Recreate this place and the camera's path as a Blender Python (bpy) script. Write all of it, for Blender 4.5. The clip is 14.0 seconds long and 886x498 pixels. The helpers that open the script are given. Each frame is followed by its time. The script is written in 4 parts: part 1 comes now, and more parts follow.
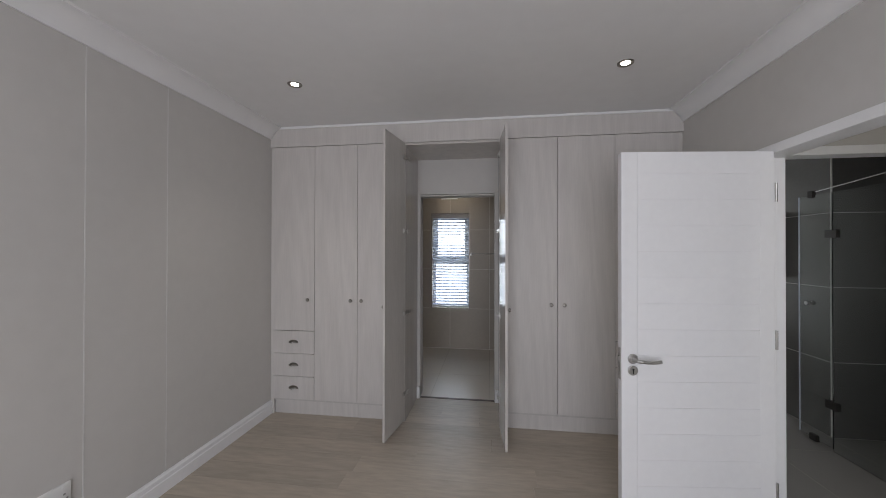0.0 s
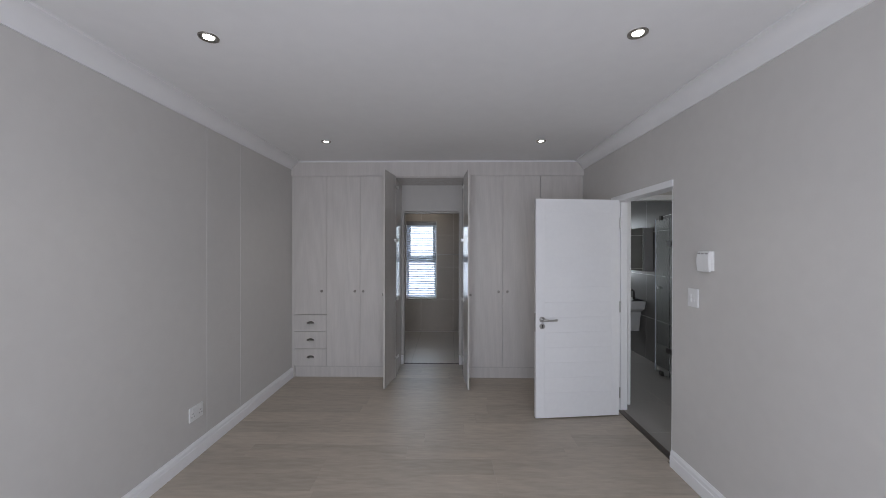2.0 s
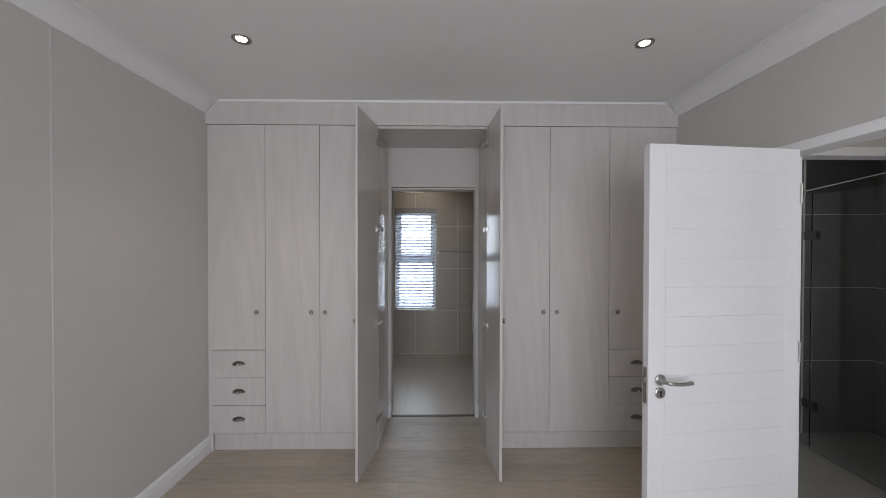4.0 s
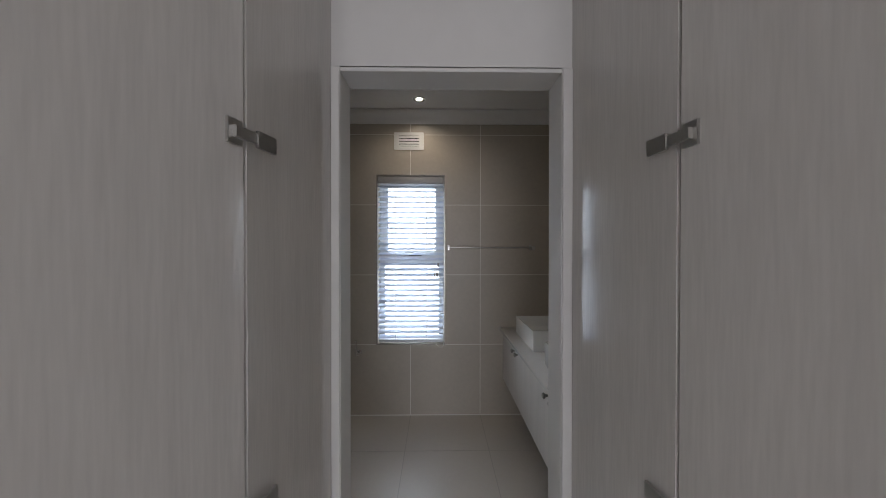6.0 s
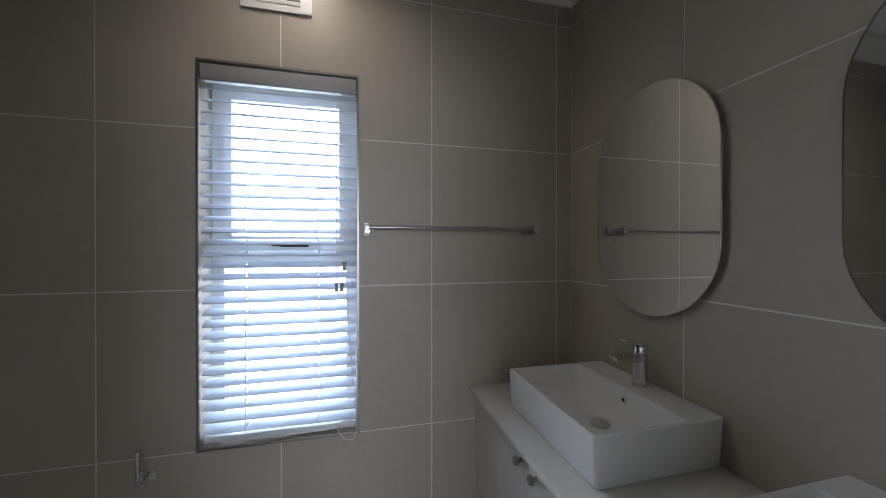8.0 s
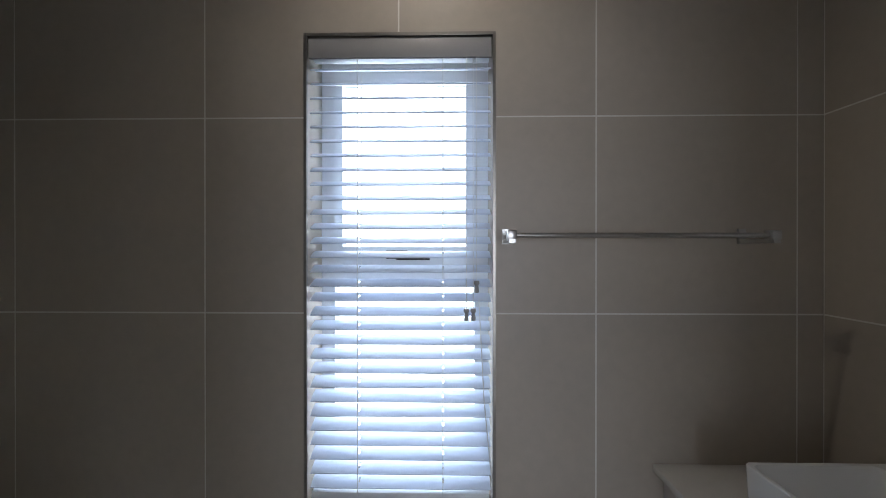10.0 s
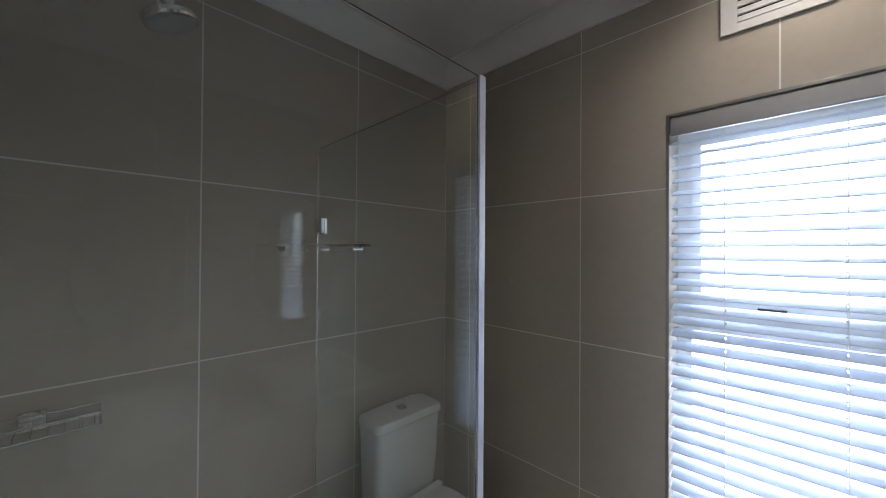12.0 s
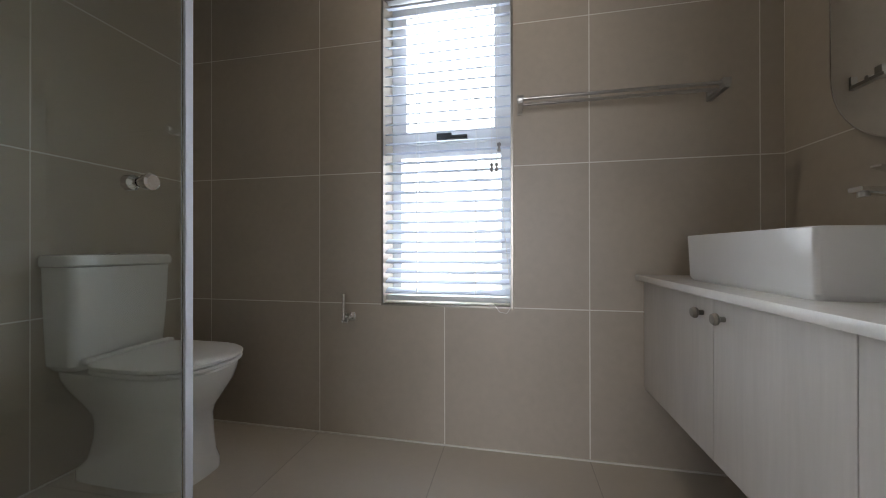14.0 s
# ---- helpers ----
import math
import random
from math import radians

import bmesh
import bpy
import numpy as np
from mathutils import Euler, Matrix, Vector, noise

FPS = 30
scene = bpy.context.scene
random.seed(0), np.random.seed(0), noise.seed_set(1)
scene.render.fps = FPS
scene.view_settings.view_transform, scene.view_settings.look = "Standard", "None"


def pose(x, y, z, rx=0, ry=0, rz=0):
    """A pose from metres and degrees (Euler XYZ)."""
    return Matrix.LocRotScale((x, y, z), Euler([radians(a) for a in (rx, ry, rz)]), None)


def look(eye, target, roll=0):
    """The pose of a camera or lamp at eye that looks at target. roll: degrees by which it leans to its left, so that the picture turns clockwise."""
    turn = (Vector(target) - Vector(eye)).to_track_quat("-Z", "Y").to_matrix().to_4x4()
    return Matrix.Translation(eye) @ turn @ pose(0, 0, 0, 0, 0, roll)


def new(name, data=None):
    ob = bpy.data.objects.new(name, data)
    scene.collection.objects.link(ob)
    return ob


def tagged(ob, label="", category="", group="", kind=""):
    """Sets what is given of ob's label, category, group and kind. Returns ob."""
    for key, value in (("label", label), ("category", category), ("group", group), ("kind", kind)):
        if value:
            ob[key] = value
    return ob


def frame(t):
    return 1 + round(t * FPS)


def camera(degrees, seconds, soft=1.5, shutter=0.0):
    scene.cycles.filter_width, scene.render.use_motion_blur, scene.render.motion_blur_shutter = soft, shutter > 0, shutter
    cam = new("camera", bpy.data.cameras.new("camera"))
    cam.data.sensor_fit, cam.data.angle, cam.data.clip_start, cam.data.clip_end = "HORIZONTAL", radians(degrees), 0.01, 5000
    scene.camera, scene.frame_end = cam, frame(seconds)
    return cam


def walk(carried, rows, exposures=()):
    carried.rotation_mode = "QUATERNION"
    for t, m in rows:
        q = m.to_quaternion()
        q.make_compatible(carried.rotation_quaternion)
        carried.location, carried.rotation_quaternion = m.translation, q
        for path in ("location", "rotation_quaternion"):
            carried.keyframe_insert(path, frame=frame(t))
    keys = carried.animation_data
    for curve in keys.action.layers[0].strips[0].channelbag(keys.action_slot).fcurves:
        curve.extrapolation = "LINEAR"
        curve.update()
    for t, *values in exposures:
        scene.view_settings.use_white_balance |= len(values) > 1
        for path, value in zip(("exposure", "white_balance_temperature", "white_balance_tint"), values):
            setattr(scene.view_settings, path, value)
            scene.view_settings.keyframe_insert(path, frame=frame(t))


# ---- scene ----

cam = camera(102.8, 14.0, soft=0.9)
PATH = [
    (0, (1.21, -5.396, 1.486), (0.945, -3.414, 1.498), 0.1),
    (0.5, (1.193, -5.906, 1.504), (1.076, -3.91, 1.506), -0.0),
    (1, (1.204, -6.295, 1.507), (1.158, -4.296, 1.511), 0.0),
    (1.5, (1.18, -6.532, 1.541), (1.137, -4.533, 1.541), 0.1),
    (2, (1.099, -6.632, 1.565), (1.072, -4.632, 1.56), 0.1),
    (2.5, (1.058, -6.446, 1.543), (1.073, -4.446, 1.529), 0.1),
    (3, (1.046, -6.042, 1.55), (1.071, -4.042, 1.528), 0.0),
    (3.5, (0.975, -5.538, 1.552), (1.003, -3.538, 1.526), 0.1),
    (4, (0.922, -5.029, 1.544), (0.95, -3.03, 1.522), 0.1),
    (4.2, (0.916, -4.818, 1.559), (0.938, -2.818, 1.538), 0.1),
    (6.3, (0.827, -2.778, 1.446), (0.862, -0.778, 1.431), 0.0),
    (6.5, (0.858, -2.603, 1.443), (0.9, -0.604, 1.435), 0.0),
    (7, (0.870, -2.168, 1.451), (1.057, -0.174, 1.446), 0.1),
    (7.2, (0.884, -2.018, 1.443), (1.174, -0.039, 1.437), 0.0),
    (9.3, (0.835, -1.052, 1.27), (1.374, 0.873, 1.264), 0.0),
    (9.5, (0.796, -1.048, 1.306), (1.21, 0.908, 1.298), 0.1),
    (10, (0.754, -1.084, 1.409), (0.72, 0.915, 1.405), -0.0),
    (10.5, (0.687, -1.13, 1.486), (0.236, 0.818, 1.533), 0.5),
    (11, (0.658, -1.226, 1.621), (-0.245, 0.559, 1.604), 0.0),
    (11.5, (0.666, -1.318, 1.649), (-0.631, 0.204, 1.664), 0.6),
    (12, (0.627, -1.448, 1.581), (-0.78, -0.026, 1.596), 0.4),
    (12.5, (0.642, -1.559, 1.435), (-0.764, -0.136, 1.453), 0.4),
    (13, (0.679, -1.592, 1.248), (-0.639, -0.087, 1.268), 0.3),
    (13.5, (0.737, -1.56, 1.028), (-0.236, 0.187, 1.037), 0.3),
    (14, (0.899, -1.527, 0.855), (0.506, 0.434, 0.861), -0.1),
]
EXPOSURES = ((0.0, -0.17, 6550, 10), (1.0, -0.40, 6300, 10), (1.5, -0.38, 6250, 10), (2.2, -0.30, 6250, 10), (3.0, 0.0, 6500, 10), (4.2, 0.04, 6500, 10), (6.5, 0.44, 6450, 10), (7.2, 0.55, 6060, 8),
             (9.5, 0.52, 6060, 9), (11.0, 0.56, 6080, 10), (12.5, 1.1, 6230, 10), (13.1, 1.1, 6430, 9), (14.0, 0.92, 6850, 10))
walk(cam, [(t, look(eye, target, roll)) for t, eye, target, roll in PATH], EXPOSURES)

# ---- world and lights ----
world = bpy.data.worlds.new("sky")
scene.world = world
world.use_nodes = True
wn = world.node_tree
sky = wn.nodes.new("ShaderNodeTexSky")
sky.sky_type = "NISHITA"
sky.sun_disc = False
sky.sun_elevation = radians(48)
sky.sun_rotation = radians(100)
wn.links.new(sky.outputs[0], wn.nodes["Background"].inputs[0])
wn.nodes["Background"].inputs[1].default_value = 0.12


def area(name, m, sx, sy, watts, colour):
    d = bpy.data.lights.new(name, "AREA")
    d.shape, d.size, d.size_y, d.energy, d.color = "RECTANGLE", sx, sy, watts, colour
    ob = new(name, d)
    ob.matrix_world = m
    return ob


def spot(name, x, y, z, watts, colour, angle=100):
    d = bpy.data.lights.new(name, "SPOT")
    d.energy, d.color, d.spot_size, d.spot_blend, d.shadow_soft_size = watts, colour, radians(angle), 1.0, 0.022
    ob = new(name, d)
    ob.location = (x, y, z)
    return ob


sun_data = bpy.data.lights.new("sun", "SUN")
sun_data.energy, sun_data.angle, sun_data.color = 2.5, radians(0.5), (1.0, 0.95, 0.88)
sun = new("sun", sun_data)
sun.rotation_euler = (radians(42), 0, radians(80))

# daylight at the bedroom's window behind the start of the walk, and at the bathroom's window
area("bedroom_daylight", look((0.97, -7.52, 1.35), (0.97, 0, 1.25)), 2.3, 1.9, 70, (0.875, 0.895, 1.0))
area("bathroom_daylight", look((0.55, 0.58, 1.42), (-0.35, -2, 1.38)), 2.0, 2.1, 54, (0.82, 0.90, 1.0))
# added fill inside the hall; its end wall has no window
area("hall_fill", look((3.3, -5.6, 1.6), (3.3, 0, 1.2)), 0.6, 1.4, 7, (1.0, 0.97, 0.93))
# fill lamp at an unseen, added window, to brighten the second bathroom
area("second_bathroom_fill", look((3.4, 0.05, 1.55), (3.4, -3, 1.0)), 0.58, 1.0, 16, (0.9, 0.95, 1.0))
BED_LAMPS = [(-0.098, -3.17), (2.008, -3.17), (-0.09, -4.89), (2.02, -4.9)]
for lx, ly in BED_LAMPS:
    spot("downlight_beam", lx, ly, 2.585, 9, (1.0, 0.92, 0.82))
spot("downlight_beam", 0.69, -0.285, 2.575, 5.5, (1.0, 0.86, 0.70), 155)


# ---- materials ----
def material(name, colour, rough=0.5, metal=0.0, vary=0.06, scale=4.0, bump=0.0, bump_scale=60.0, grain=None, random_mix=0.0, spec=0.5):
    m = bpy.data.materials.new(name)
    m.use_nodes = True
    nt = m.node_tree
    b = nt.nodes["Principled BSDF"]
    b.inputs["Roughness"].default_value = rough
    b.inputs["Metallic"].default_value = metal
    b.inputs["Specular IOR Level"].default_value = spec
    tc = nt.nodes.new("ShaderNodeTexCoord")
    mp = nt.nodes.new("ShaderNodeMapping")
    nt.links.new(tc.outputs["Object"], mp.inputs[0])
    if grain:
        mp.inputs["Scale"].default_value = grain
    info = nt.nodes.new("ShaderNodeObjectInfo")
    add = nt.nodes.new("ShaderNodeVectorMath")
    add.operation = "ADD"
    mul = nt.nodes.new("ShaderNodeMath")
    mul.operation = "MULTIPLY"
    mul.inputs[1].default_value = 37.0
    nt.links.new(info.outputs["Random"], mul.inputs[0])
    nt.links.new(mp.outputs[0], add.inputs[0])
    nt.links.new(mul.outputs[0], add.inputs[1])
    n1 = nt.nodes.new("ShaderNodeTexNoise")
    n1.inputs["Scale"].default_value = scale
    n1.inputs["Detail"].default_value = 6
    n2 = nt.nodes.new("ShaderNodeTexNoise")
    n2.inputs["Scale"].default_value = scale * 9
    n2.inputs["Detail"].default_value = 4
    for n in (n1, n2):
        nt.links.new(add.outputs[0], n.inputs["Vector"])
    mix = nt.nodes.new("ShaderNodeMath")
    mix.operation = "ADD"
    nt.links.new(n1.outputs[0], mix.inputs[0])
    nt.links.new(n2.outputs[0], mix.inputs[1])
    ramp = nt.nodes.new("ShaderNodeMapRange")
    ramp.inputs[1].default_value, ramp.inputs[2].default_value = 0.65, 1.35
    ramp.inputs[3].default_value, ramp.inputs[4].default_value = 1 - vary, 1 + vary
    nt.links.new(mix.outputs[0], ramp.inputs[0])
    value = ramp.outputs[0]
    if random_mix:
        rr = nt.nodes.new("ShaderNodeMapRange")
        rr.inputs[3].default_value, rr.inputs[4].default_value = 1 - random_mix, 1 + random_mix
        nt.links.new(info.outputs["Random"], rr.inputs[0])
        mm = nt.nodes.new("ShaderNodeMath")
        mm.operation = "MULTIPLY"
        nt.links.new(value, mm.inputs[0])
        nt.links.new(rr.outputs[0], mm.inputs[1])
        value = mm.outputs[0]
    sc = nt.nodes.new("ShaderNodeVectorMath")
    sc.operation = "SCALE"
    sc.inputs[0].default_value = colour
    nt.links.new(value, sc.inputs["Scale"])
    nt.links.new(sc.outputs[0], b.inputs["Base Color"])
    rg = nt.nodes.new("ShaderNodeMapRange")
    rg.inputs[3].default_value, rg.inputs[4].default_value = max(0.0, rough * 0.88), min(1.0, rough * 1.12)
    nt.links.new(n1.outputs[0], rg.inputs[0])
    nt.links.new(rg.outputs[0], b.inputs["Roughness"])
    if bump:
        n3 = nt.nodes.new("ShaderNodeTexNoise")
        n3.inputs["Scale"].default_value = bump_scale
        n3.inputs["Detail"].default_value = 5
        nt.links.new(add.outputs[0], n3.inputs["Vector"])
        bp = nt.nodes.new("ShaderNodeBump")
        bp.inputs["Strength"].default_value = bump
        bp.inputs["Distance"].default_value = 0.002
        nt.links.new(n3.outputs[0], bp.inputs["Height"])
        nt.links.new(bp.outputs[0], b.inputs["Normal"])
    return m


def wood(name, colour, rough, grain, vary, random_mix=0.0, figure=0.0, stretch=(2.4, 2.4, 0.22)):
    """Pale grained board: streaks along the board and a faint cathedral figure."""
    m = material(name, colour, rough, 0, vary, 1.6, 0.2, 9.0, grain, random_mix)
    if figure:
        nt = m.node_tree
        tc = nt.nodes.new("ShaderNodeTexCoord")
        mp = nt.nodes.new("ShaderNodeMapping")
        mp.inputs["Scale"].default_value = stretch
        info = nt.nodes.new("ShaderNodeObjectInfo")
        mul = nt.nodes.new("ShaderNodeMath")
        mul.operation = "MULTIPLY"
        mul.inputs[1].default_value = 0.7
        add = nt.nodes.new("ShaderNodeVectorMath")
        add.operation = "ADD"
        wave = nt.nodes.new("ShaderNodeTexWave")
        wave.wave_type, wave.rings_direction = "RINGS", "SPHERICAL"
        wave.inputs["Scale"].default_value = 2.2
        wave.inputs["Distortion"].default_value = 7.0
        wave.inputs["Detail"].default_value = 3.0
        wave.inputs["Detail Scale"].default_value = 1.4
        rg = nt.nodes.new("ShaderNodeMapRange")
        rg.inputs[3].default_value, rg.inputs[4].default_value = 1 - figure, 1 + figure
        out = nt.nodes.new("ShaderNodeVectorMath")
        out.operation = "SCALE"
        b = nt.nodes["Principled BSDF"]
        old = b.inputs["Base Color"].links[0].from_socket
        nt.links.new(tc.outputs["Object"], mp.inputs[0])
        nt.links.new(info.outputs["Random"], mul.inputs[0])
        nt.links.new(mp.outputs[0], add.inputs[0])
        nt.links.new(mul.outputs[0], add.inputs[1])
        nt.links.new(add.outputs[0], wave.inputs["Vector"])
        nt.links.new(wave.outputs["Fac"], rg.inputs[0])
        nt.links.new(old, out.inputs[0])
        nt.links.new(rg.outputs[0], out.inputs["Scale"])
        nt.links.new(out.outputs[0], b.inputs["Base Color"])
    return m


def glass(name, colour, ior=1.45, rough=0.0):
    m = bpy.data.materials.new(name)
    m.use_nodes = True
    b = m.node_tree.nodes["Principled BSDF"]
    b.inputs["Base Color"].default_value = (*colour, 1)
    b.inputs["Transmission Weight"].default_value = 1.0
    b.inputs["Roughness"].default_value = rough
    b.inputs["IOR"].default_value = ior
    return m


def glowing(name, colour, strength):
    m = bpy.data.materials.new(name)
    m.use_nodes = True
    b = m.node_tree.nodes["Principled BSDF"]
    b.inputs["Base Color"].default_value = (0.9, 0.9, 0.9, 1)
    b.inputs["Emission Color"].default_value = (*colour, 1)
    b.inputs["Emission Strength"].default_value = strength
    return m


PAINT = material("warm_grey_wall_paint", (0.60, 0.582, 0.555), 0.75, 0, 0.025, 1.5, 0.12, 180)
JOINT = material("pale_grey_joint_paint", (0.68, 0.67, 0.65), 0.7, 0, 0.03, 3)
CEIL = material("white_ceiling_paint", (0.82, 0.815, 0.81), 0.85, 0, 0.02, 1.2, 0.06, 120)
WHITE = material("white_satin_paint", (0.86, 0.86, 0.86), 0.35, 0, 0.02, 3.0, 0.05, 60)
OAK = wood("limed_oak_board", (0.61, 0.58, 0.55), 0.42, (6, 6, 0.45), 0.055, 0.0, 0.022)
GLOSS_OAK = material("glossy_limed_oak_board", (0.57, 0.545, 0.515), 0.11, 0, 0.08, 1.6, 0, 9, (9, 9, 0.7), 0.0, 0.36)
OAK_IN = wood("limed_oak_board_satin", (0.57, 0.545, 0.515), 0.14, (9, 9, 0.7), 0.09)
PLANK = wood("pale_oak_vinyl_plank", (0.435, 0.38, 0.312), 0.4, (0.5, 2.6, 2.6), 0.17, 0.07)
TILE = material("taupe_porcelain_tile", (0.462, 0.412, 0.345), 0.42, 0, 0.05, 3.5, 0.10, 90, None, 0.025)
TILE_FLOOR = material("beige_porcelain_floor_tile", (0.60, 0.55, 0.485), 0.3, 0, 0.02, 4.0, 0.06, 90, None, 0.02)
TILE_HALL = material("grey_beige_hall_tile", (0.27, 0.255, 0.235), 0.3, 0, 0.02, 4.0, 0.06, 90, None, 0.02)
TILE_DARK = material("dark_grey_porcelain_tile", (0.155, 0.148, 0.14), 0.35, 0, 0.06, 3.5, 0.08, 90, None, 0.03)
GROUT_FLOOR = material("beige_floor_grout", (0.50, 0.46, 0.41), 0.9, 0, 0.05, 20)
GROUT = material("pale_grout", (0.78, 0.76, 0.72), 0.9, 0, 0.05, 20)
CERAMIC = material("white_glazed_ceramic", (0.82, 0.82, 0.81), 0.08, 0, 0.01, 3)
STONE = material("white_engineered_stone", (0.74, 0.72, 0.69), 0.25, 0, 0.03, 30)
CHROME = material("polished_chrome", (0.80, 0.80, 0.80), 0.08, 1.0, 0.02, 8)
STEEL = material("brushed_stainless_steel", (0.50, 0.49, 0.47), 0.3, 1.0, 0.06, 20)
PEWTER = material("aged_pewter", (0.33, 0.31, 0.28), 0.35, 1.0, 0.1, 40)
ALU = material("white_powder_coated_aluminium", (0.78, 0.80, 0.82), 0.4, 0, 0.02, 10)
DARK = material("dark_bronze_trim", (0.05, 0.045, 0.04), 0.4, 0.3, 0.1, 20)
BLACK = material("black_plastic", (0.015, 0.015, 0.015), 0.4, 0, 0.1, 20)
PLASTIC = material("white_plastic", (0.78, 0.78, 0.77), 0.3, 0, 0.015, 6)
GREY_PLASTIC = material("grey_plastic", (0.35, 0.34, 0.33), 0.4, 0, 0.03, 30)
STRIP = material("brown_threshold_metal", (0.12, 0.10, 0.085), 0.4, 0.6, 0.1, 20)
SEAL = material("milky_plastic_seal", (0.62, 0.66, 0.74), 0.2, 0, 0.03, 12)
GLASS = glass("greenish_clear_glass", (0.935, 0.978, 0.968), 1.5)
PANE = glass("clear_window_glass", (0.98, 0.99, 0.99), 1.1)
MIRROR = material("silvered_mirror", (0.9, 0.91, 0.9), 0.01, 1.0, 0.0, 3)
LED = glowing("led_lens", (1.0, 0.95, 0.86), 14)

SLAT = bpy.data.materials.new("white_translucent_slat")
SLAT.use_nodes = True
_nt = SLAT.node_tree
_tr = _nt.nodes.new("ShaderNodeBsdfTranslucent")
_tr.inputs[0].default_value = (0.82, 0.86, 0.92, 1)
_mx = _nt.nodes.new("ShaderNodeMixShader")
_mx.inputs[0].default_value = 0.10
_nt.nodes["Principled BSDF"].inputs["Base Color"].default_value = (0.70, 0.76, 0.87, 1)
_nt.nodes["Principled BSDF"].inputs["Roughness"].default_value = 0.4
_nt.links.new(_nt.nodes["Principled BSDF"].outputs[0], _mx.inputs[1])
_nt.links.new(_tr.outputs[0], _mx.inputs[2])
_nt.links.new(_mx.outputs[0], _nt.nodes["Material Output"].inputs[0])


# ---- mesh tools ----
def box(bm, x0, y0, z0, x1, y1, z1, bevel=0.0, seg=2):
    r = bmesh.ops.create_cube(bm, size=1.0)
    vs = r["verts"]
    for v in vs:
        v.co = Vector(((x0 + x1) / 2 + v.co.x * (x1 - x0), (y0 + y1) / 2 + v.co.y * (y1 - y0), (z0 + z1) / 2 + v.co.z * (z1 - z0)))
    if bevel:
        es = list({e for v in vs for e in v.link_edges})
        bmesh.ops.bevel(bm, geom=es, offset=bevel, segments=seg, affect="EDGES", profile=0.5)
    return bm


def B(x0, y0, z0, x1, y1, z1, bevel=0.0, seg=2):
    return box(bmesh.new(), min(x0, x1), min(y0, y1), min(z0, z1), max(x0, x1), max(y0, y1), max(z0, z1), bevel, seg)


def rod(bm, a, b, r, seg=16, r2=None):
    a, b = Vector(a), Vector(b)
    d = b - a
    m = Matrix.Translation((a + b) / 2) @ d.to_track_quat("Z", "Y").to_matrix().to_4x4()
    bmesh.ops.create_cone(bm, cap_ends=True, segments=seg, radius1=r, radius2=r if r2 is None else r2, depth=d.length, matrix=m)
    return bm


def turned(profile, origin=(0, 0, 0), axis=(0, 0, 1), seg=32):
    """A turned solid from (radius, height) pairs about an axis."""
    bm = bmesh.new()
    rings = []
    for r, h in profile:
        if r < 1e-6:
            rings.append([bm.verts.new((0, 0, h))])
        else:
            rings.append([bm.verts.new((r * math.cos(2 * math.pi * k / seg), r * math.sin(2 * math.pi * k / seg), h)) for k in range(seg)])
    for p, q in zip(rings, rings[1:]):
        for k in range(seg):
            j = (k + 1) % seg
            vs = [p[k % len(p)], p[j % len(p)], q[j % len(q)], q[k % len(q)]]
            vs = list(dict.fromkeys(vs))
            if len(vs) > 2:
                bm.faces.new(vs)
    bmesh.ops.recalc_face_normals(bm, faces=bm.faces)
    bmesh.ops.transform(bm, matrix=Matrix.Translation(origin) @ Vector(axis).to_track_quat("Z", "Y").to_matrix().to_4x4(), verts=bm.verts)
    return bm


def sweep(points, r, seg=10):
    """A round bar along a line of points."""
    bm = bmesh.new()
    pts = [Vector(p) for p in points]
    rings = []
    side = None
    for i, p in enumerate(pts):
        d = (pts[min(i + 1, len(pts) - 1)] - pts[max(i - 1, 0)]).normalized()
        if side is None:
            side = d.orthogonal().normalized()
        side = (side - d * side.dot(d)).normalized()
        up = d.cross(side)
        rings.append([bm.verts.new(p + r * (side * math.cos(2 * math.pi * k / seg) + up * math.sin(2 * math.pi * k / seg))) for k in range(seg)])
    for p, q in zip(rings, rings[1:]):
        for k in range(seg):
            bm.faces.new((p[k], p[(k + 1) % seg], q[(k + 1) % seg], q[k]))
    bm.faces.new(rings[0][::-1])
    bm.faces.new(rings[-1])
    bmesh.ops.recalc_face_normals(bm, faces=bm.faces)
    return bm


def loft(rings):
    """Closed skin over rings of equally many points, capped."""
    bm = bmesh.new()
    vs = [[bm.verts.new(p) for p in ring] for ring in rings]
    n = len(vs[0])
    for p, q in zip(vs, vs[1:]):
        for k in range(n):
            bm.faces.new((p[k], p[(k + 1) % n], q[(k + 1) % n], q[k]))
    bm.faces.new(vs[0][::-1])
    bm.faces.new(vs[-1])
    bmesh.ops.recalc_face_normals(bm, faces=bm.faces)
    return bm


def extrude_outline(outline, a, b, axis):
    """Solid between a and b along an axis from a 2D outline in the two other axes."""
    def at(u, v, w):
        return {"x": (w, u, v), "y": (u, w, v), "z": (u, v, w)}[axis]
    return loft([[at(u, v, a) for u, v in outline], [at(u, v, b) for u, v in outline]])


def mesh_of(name, bm, mat, smooth=False):
    me = bpy.data.meshes.new(name)
    bm.to_mesh(me)
    bm.free()
    me.materials.append(mat)
    if smooth:
        for p in me.polygons:
            p.use_smooth = True
        me.set_sharp_from_angle(angle=radians(35))
    return me


def part(name, bm, mat, parent, label="", smooth=True):
    ob = new(name, mesh_of(name, bm, mat, smooth))
    if parent is not None:
        ob.parent = parent
    if label:
        tagged(ob, label)
    return ob


def thing(name, label, category, group="", at=(0, 0, 0)):
    e = new(name)
    e.empty_display_size = 0.1
    e.location = at
    return tagged(e, label, category, group)


